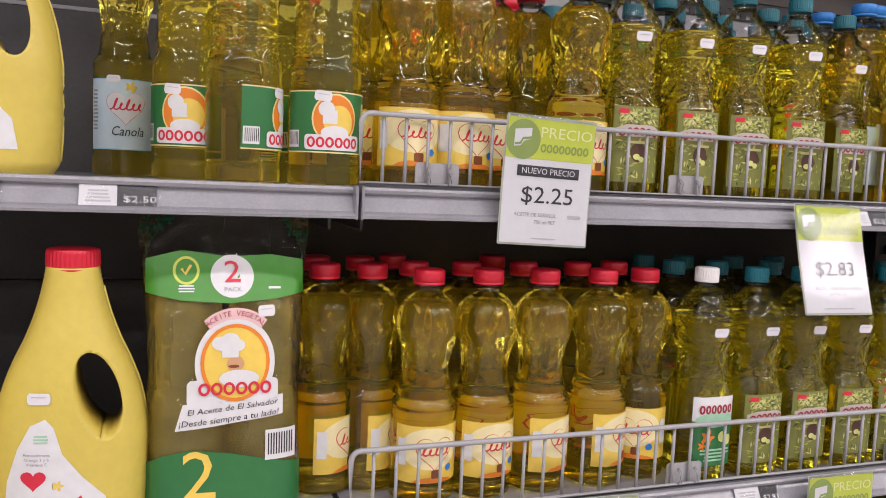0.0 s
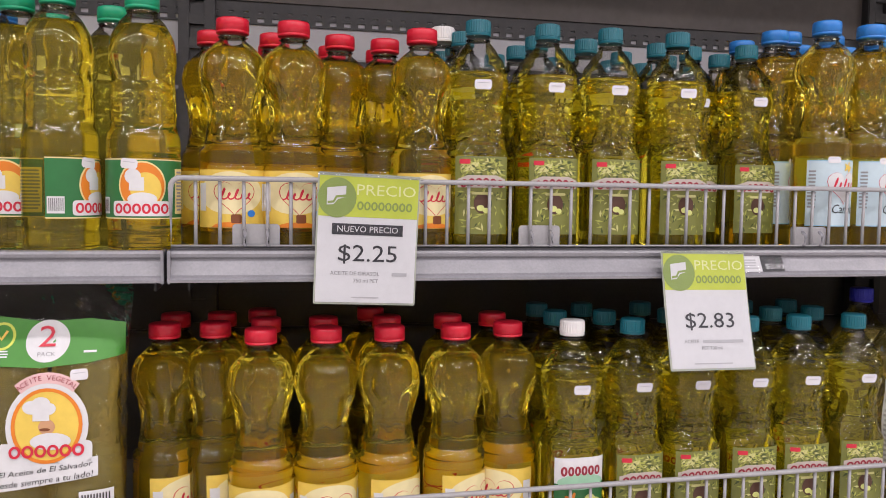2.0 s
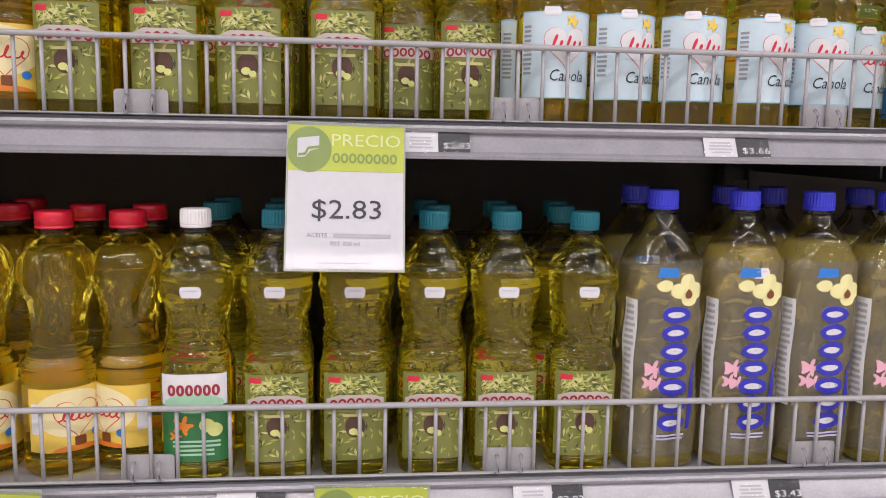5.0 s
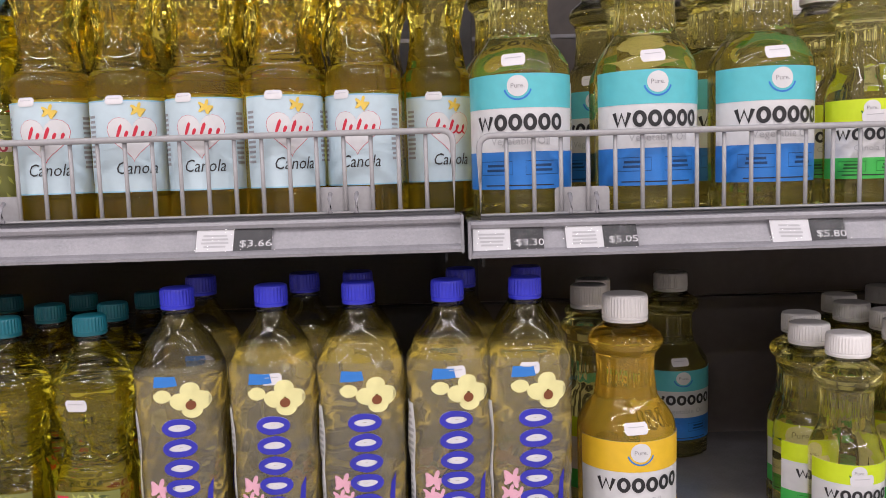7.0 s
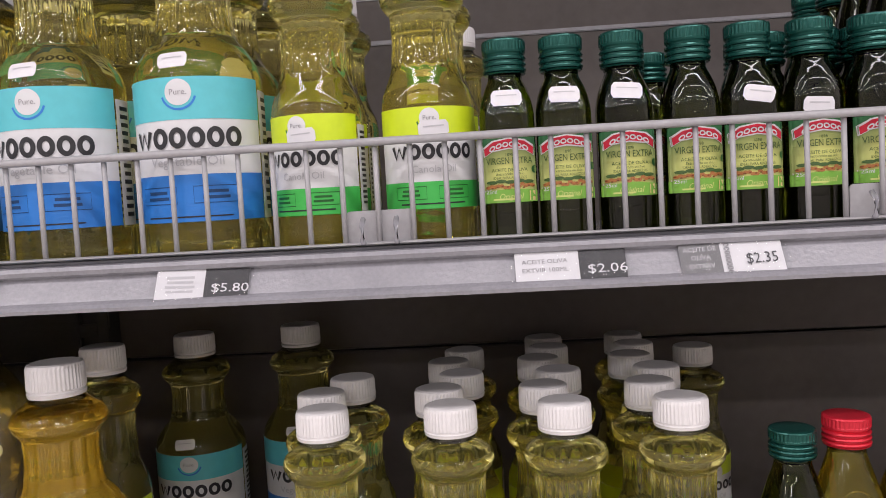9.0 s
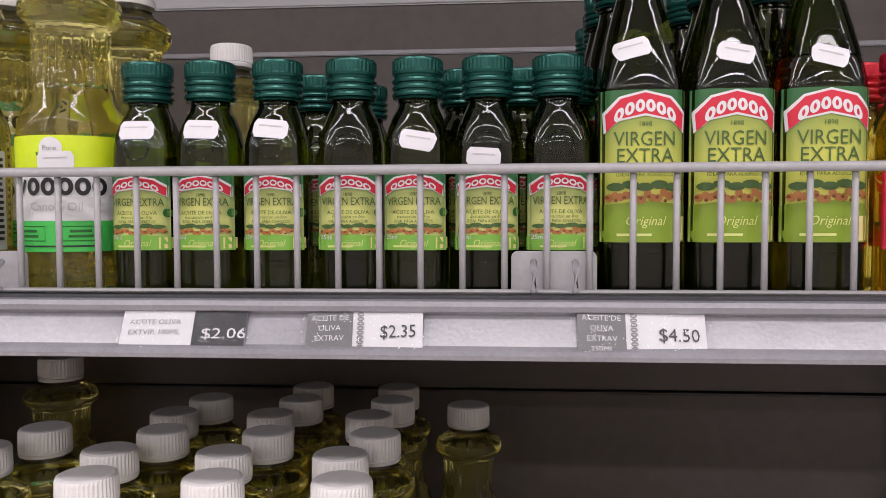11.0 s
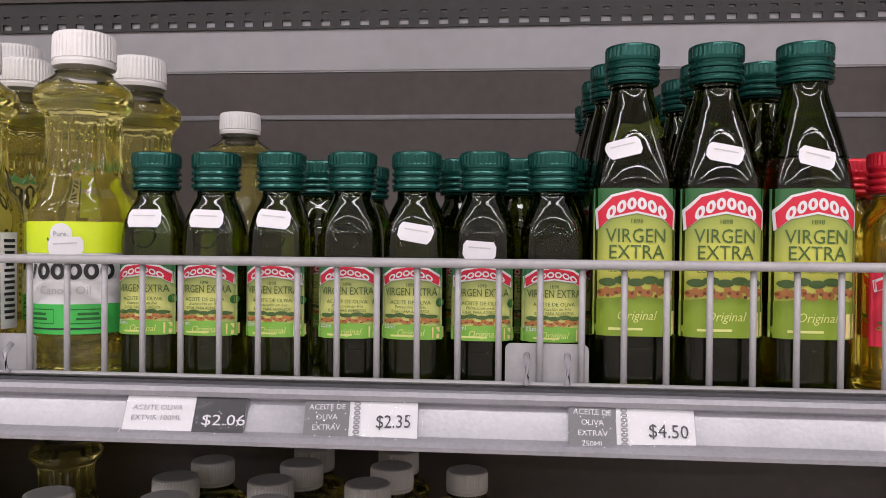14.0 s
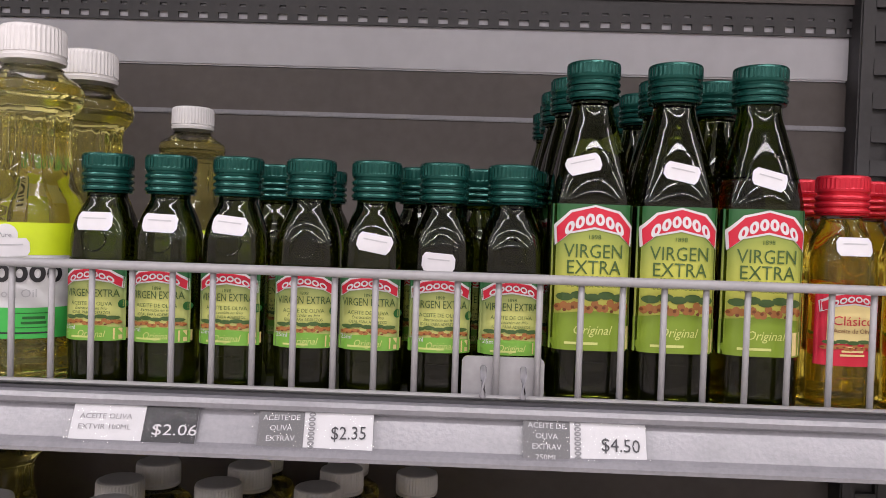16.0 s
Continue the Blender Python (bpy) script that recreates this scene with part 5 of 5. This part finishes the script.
# ---- two bottles in a printed bag ----
def twin_pack(at):
    ob = thing("twin_pack_bag", at, "clear printed bag holding two bottles of yellow oil", "bagged bottles")
    for x in (-0.041, 0.041):
        body = part("bagged_bottle", STUD.solid(-FOOT, 0.268, 48), OIL_BAG_LIT, ob)
        body.location = (x, 0, 0.003)
        c = cap(ob, 0.0195, 0.269, 0.289, GREEN_CAP, 0)
        c.location.x = x
    f = Form([(0, 0.082, 0.043, 3), (0.01, 0.0865, 0.047, 3), (0.15, 0.086, 0.046, 3), (0.24, 0.088, 0.045, 3), (0.29, 0.092, 0.022, 2.6), (0.335, 0.096, 0.006, 2.4), (0.352, 0.097, 0.002, 2.2)], lambda phi, z: 0.0007 * math.sin(5 * phi + 31 * z))
    part("bag_film", f.solid(-FOOT, 0.352, 64, 40, 0.0, True, False), BAG, ob, "crinkled clear plastic film")
    band = decal("green_band", poly([(-0.088, 0.30), (-0.088, 0.262), (-0.05, 0.254), (0, 0.251), (0.05, 0.255), (0.088, 0.262), (0.088, 0.30), (0.05, 0.306), (0, 0.303), (-0.05, 0.31)]), ink("bag_green", (0.05, 0.25, 0.02)), f, 0.001, ob, "green printed band with a red number", 0.008)
    decal("disc", poly(oval(0.005, 0.281, 0.024, 0.024, 28)), WHITE, f, 0.0016, band)
    decal("number", letters("2", 0.005, 0.285, 0.024, 0.018), RED, f, 0.0034, band)
    decal("lettering", letters("PACK", 0.005, 0.266, 0.0045, 0.019), GREY_INK, f, 0.0022, band)
    decal("seal", poly(*stroke(oval(-0.045, 0.287, 0.013, 0.0145, 20) + [(-0.032, 0.287)], 0.003)), LIME, f, 0.0016, band)
    decal("seal_tick", poly(*stroke([(-0.05, 0.289), (-0.046, 0.283), (-0.04, 0.293)], 0.003)), YELLOW, f, 0.0018, band)
    decal("small_print", poly(*bars(-0.045, 0.267, 0.02, 0.009, 3, 3), *bars(0.052, 0.268, 0.018, 0.005, 1, 3)), WHITE, f, 0.0016, band)
    rim = decal("arched_panel", poly(oval(0.008, 0.183, 0.044, 0.052, 32), rect(-0.044, 0.056, 0.135, 0.165, 0.006), [(-0.056, 0.108), (0.062, 0.122), (0.062, 0.145), (-0.048, 0.138)]), WHITE, f, 0.001, ob, "white edged printed emblem")
    decal("sun", poly(oval(0.008, 0.184, 0.036, 0.042, 32)), YELLOW, f, 0.0015, rim)
    decal("sun_edge", poly(*stroke(oval(0.008, 0.184, 0.036, 0.042, 32) + [(0.044, 0.184)], 0.004)), ORANGE, f, 0.002, rim)
    decal("pale_shape", poly(oval(-0.008, 0.206, 0.010, 0.008), oval(0.002, 0.210, 0.010, 0.008), oval(0.010, 0.204, 0.008, 0.007), rect(-0.007, 0.011, 0.190, 0.203), oval(0.012, 0.166, 0.022, 0.010)), WHITE, f, 0.0024, rim)
    decal("tan_shape", poly(oval(0.008, 0.183, 0.009, 0.009)), ink("tan_print", (0.6, 0.33, 0.18)), f, 0.0023, rim)
    decal("dark_shape", poly(oval(0.006, 0.180, 0.006, 0.0018)), BROWN, f, 0.0028, rim)
    brand_mark("oooooo", 0.008, 0.155, 0.08, 0.0145, 0, RED, f, 0.0028, rim, 0.2)
    arc = decal("arc_panel", poly([(0.008 + r * math.cos(radians(a)), 0.184 + r * 1.15 * math.sin(radians(a))) for r, span in ((0.054, range(50, 131, 8)), (0.043, range(130, 49, -8))) for a in span]), ink("blush", (0.75, 0.5, 0.5)), f, 0.0014, ob)
    for k, ch in enumerate("ACEITE VEGETAL"):
        a = 128 - k * 76 / 13
        if ch != " ":
            decal("letter", letters(ch, 0.008 + 0.0485 * math.cos(radians(a)), 0.184 + 0.0485 * 1.15 * math.sin(radians(a)), 0.0058, None, a - 90), MAROON, f, 0.002, arc)
    decal("lettering", letters("El Aceite de El Salvador", 0.006, 0.133, 0.0062, 0.1, 5, 0.2), INK, f, 0.0016, rim, "", 0.004)
    decal("lettering", letters("¡Desde siempre a tu lado!", 0.002, 0.1205, 0.0068, 0.11, 5, 0.2), INK, f, 0.0016, rim, "", 0.004)
    foot = decal("green_foot", poly([(-0.086, 0.006), (0.086, 0.006), (0.086, 0.062), (0.05, 0.07), (0.0, 0.082), (-0.04, 0.087), (-0.07, 0.08), (-0.086, 0.07)]), GREEN, f, 0.001, ob, "green printed foot of the bag", 0.008)
    decal("number", letters("2", -0.03, 0.055, 0.055, 0.036), YELLOW, f, 0.0016, foot)
    code = decal("bar_code_panel", poly(rect(0.042, 0.078, 0.07, 0.105)), WHITE, f, 0.0018, ob)
    decal("bar_code", poly(*[rect(0.045 + k * 0.0031, 0.0465 + k * 0.0031, 0.076, 0.101) for k in range(10)]), INK, f, 0.0022, code)
    sticker(ob, f, 0.042, 0.242, 0.019, 0.013, 4)
    return ob


twin_pack(pose(0.084, 0.925, MID + 0.001 + FOOT, -4, 0, 0)).scale = (0.98, 0.98, 0.97)


# ---- hanging price sheets ----
def price_sheet(at, price, lines, banner, seed=0):
    """White sheet with a lime heading in a clear sleeve, hung on the price rail."""
    ob = thing("price_sheet", at, "white price sheet with a lime heading in a clear sleeve", "price sign", "hanging price sheets")
    f, w, h = Face(0.0018), 0.0585, 0.1475
    sheet = decal("sheet", poly(rect(-w, w, -h, 0, 0.001)), PAPER, f, 0, ob, "", 0.012)
    decal("sleeve_edge", poly(rect(-w - 0.002, w + 0.002, -h - 0.0025, 0.004, 0.002)), ink("sleeve_grey", (0.42, 0.45, 0.38)), f, -0.0012, ob, "clear sleeve edge", 0.012)
    decal("heading", poly(rect(-w, w, -0.047, 0)), LIME, f, 0.0004, sheet, "", 0.012)
    logo = decal("emblem_disc", poly(oval(-w + 0.021, -0.025, 0.0225, 0.0235, 28)), DULL_LIME, f, 0.0008, sheet)
    decal("emblem", poly([(-w + 0.009, -0.014), (-w + 0.031, -0.011), (-w + 0.031, -0.024), (-w + 0.022, -0.027), (-w + 0.017, -0.033), (-w + 0.009, -0.034)]), PAPER, f, 0.0012, logo)
    decal("emblem_line", poly(*stroke([(-w + 0.010, -0.031), (-w + 0.017, -0.030), (-w + 0.020, -0.024), (-w + 0.031, -0.0225)], 0.0028)), DULL_LIME, f, 0.0015, logo)
    decal("lettering", letters("PRECIO", 0.02, -0.0155, 0.0125, 0.07), ink("pale_lime", (0.78, 0.82, 0.42)), f, 0.0009, sheet, "", 0.01)
    brand_mark("oooooooo", 0.019, -0.0335, 0.066, 0.0105, 0, DULL_LIME, f, 0.0009, sheet, 0.2)
    if banner:
        bar = decal("banner", poly(rect(-0.042, 0.042, -0.068, -0.055)), ink("charcoal", (0.04, 0.04, 0.05)), f, 0.0006, sheet, "", 0.012)
        decal("lettering", letters("NUEVO PRECIO", 0, -0.0615, 0.0072, 0.072), PAPER, f, 0.001, bar, "", 0.012)
    decal("price", letters(price, 0.0015, -0.0905 if banner else -0.0875, 0.0195, 0.07), ink("charcoal", (0.04, 0.04, 0.05)), f, 0.0006, sheet, "", 0.012)
    for k, text in enumerate(lines):
        short = k == 0
        decal("lettering", letters(text, (-0.013 if banner else -0.028) if short else 0, -0.1135 - k * 0.0085, 0.0045), GREY_INK, f, 0.0006, sheet, "", 0.012)
        if short:
            decal("name_bar", poly(rect(0.031, 0.049, -0.1155, -0.1115) if banner else rect(-0.012, 0.046, -0.1155, -0.1115)), ink("faint_grey", (0.5, 0.5, 0.53)), f, 0.0006, sheet, "", 0.012)
    decal("small_print", poly(*bars(0, -0.1415, 0.07 if not banner else 0.042, 0.0028, 1, 3)), ink("faint_grey", (0.5, 0.5, 0.53)), f, 0.0006, sheet, "", 0.012)
    part("sleeve", bend(poly(rect(-w - 0.001, w + 0.001, -h - 0.002, 0.006)), f, 0.0022, 0.012), SLEEVE, ob, "clear plastic sleeve")
    part("sleeve_top", tube([(-w - 0.002, -0.003, 0.002), (w * 0.2, -0.004, 0.0035), (w + 0.004, -0.003, 0.001)], 0.0016, 6), SLEEVE, ob)
    return ob


Y_SHEET = FRONT - 0.027
price_sheet(pose(0.4525, Y_SHEET, 1.5205, 0, 2.2, 0), "$2.25", ("ACEITE DE GIRASOL", "750 ml PET"), True)
price_sheet(pose(0.889, Y_SHEET + 0.004, 1.4295, -15, 0.5, 0), "$2.83", ("ACEITE", "PET 700 ml"), False)
price_sheet(pose(0.525, Y_SHEET - 0.035, 1.060, 0, 2, 0), "$2.25", ("ACEITE DE GIRASOL", "750 ml PET"), True)
price_sheet(pose(0.917, Y_SHEET - 0.035, 1.056, -5, 1, 0), "$2.83", ("ACEITE", "PET 700 ml"), False)


# ---- price tags in the rails ----
def price_tag(x0, xm, x1, z, price, split="black", lines=(), tilt=0.0, dx=0.0):
    """Paper tag in a clear pocket: small print on one half and the price on the other."""
    w, mid = (x1 - x0) / 2, xm - (x0 + x1) / 2
    at = pose((x0 + x1) / 2, front_at(z) - 0.0055, z - 0.0172, -29, tilt, 0)
    ob = thing("price_tag", at, "small paper price tag in a clear pocket on the shelf edge", "price tag", "price tags")
    f, h = Face(0.0006), 0.0142
    base = decal("tag_paper", poly(rect(-w, w, -h, h)), PAPER, f, 0.0015, ob, "", 0.01)
    dark = ink("tag_black", (0.025, 0.025, 0.03))
    if split == "black":
        decal("price_panel", poly(rect(mid, w, -h, h)), dark, f, 0.0019, base, "", 0.01)
        decal("price", letters(price, (mid + w) / 2 + w * 0.08, -h * 0.25, 0.0072, (w - mid) * 0.84), PAPER, f, 0.0023, base, "", 0.01)
        if lines:
            for k, text in enumerate(lines):
                decal("lettering", letters(text, (mid - w) / 2 - w * 0.04, h * 0.35 - k * 0.007, 0.0034, (mid + w) * 0.72), GREY_INK, f, 0.0019, base, "", 0.01)
        else:
            decal("small_print", poly(*bars((mid - w) / 2, 0, (mid + w) * 0.74, h * 1.1, 4, int(x0 * 1000) % 97)), ink("faint_grey", (0.5, 0.5, 0.53)), f, 0.0019, base, "", 0.01)
    else:
        decal("name_panel", poly(rect(-w, mid, -h, h)), ink("tag_grey", (0.16, 0.16, 0.17)), f, 0.0019, base, "", 0.01)
        for k, text in enumerate(lines):
            decal("lettering", letters(text, (mid - w) / 2, h * 0.62 - k * 0.0068, 0.0036), PAPER, f, 0.0023, base, "", 0.01)
        decal("side_mark", poly(*shape_row("oooooooo", 0, 0, 0.025, 0.0045, 0.0009)), GREY_INK, f, 0.0023, base).matrix_basis = Matrix.Translation((mid + 0.005, 0, 0)) @ Matrix.Rotation(radians(-90), 4, "Y")
        decal("price", letters(price, w * 0.58, -h * 0.12, 0.0085, (w - mid) * 0.5), ink("charcoal", (0.04, 0.04, 0.05)), f, 0.0023, base, "", 0.01)
    part("pocket", bend(poly(rect(-w - 0.004, w + 0.004, -h - 0.003, h + 0.002)), Face(0.0009), 0.0032, 0.01), POCKET, ob, "crinkled clear pocket")
    return ob


price_tag(-0.066, -0.030, 0.008, UP1, "$2.50")
price_tag(-0.215, -0.175, -0.137, UP1, "$5.04")
price_tag(0.948, 0.985, 1.019, UP1, "$2.83")
price_tag(1.278, 1.315, 1.353, UP1, "$3.66")
price_tag(1.552, 1.589, 1.622, UP2, "$9.30", "black", (), 0.5)
price_tag(1.644, 1.681, 1.715, UP2, "$5.05", "black", (), -0.8)
price_tag(1.847, 1.886, 1.921, UP2, "$5.80", "black", (), 1.2)
price_tag(2.127, 2.175, 2.210, UP2, "$2.06", "black", ("ACEITE OLIVA", "EXTVIR 100ML"), -1)
price_tag(2.250, 2.280, 2.325, UP2, "$2.35", "grey", ("ACEITE DE", "OLIVA", "EXTRAV"), -2.2)
price_tag(2.422, 2.452, 2.501, UP2, "$4.50", "grey", ("ACEITE DE", "OLIVA", "EXTRAV", "250ML"), 1)
price_tag(0.753, 0.794, 0.825, MID, "$2.83")
price_tag(1.071, 1.114, 1.149, MID, "$2.83")
price_tag(1.321, 1.364, 1.401, MID, "$3.43")
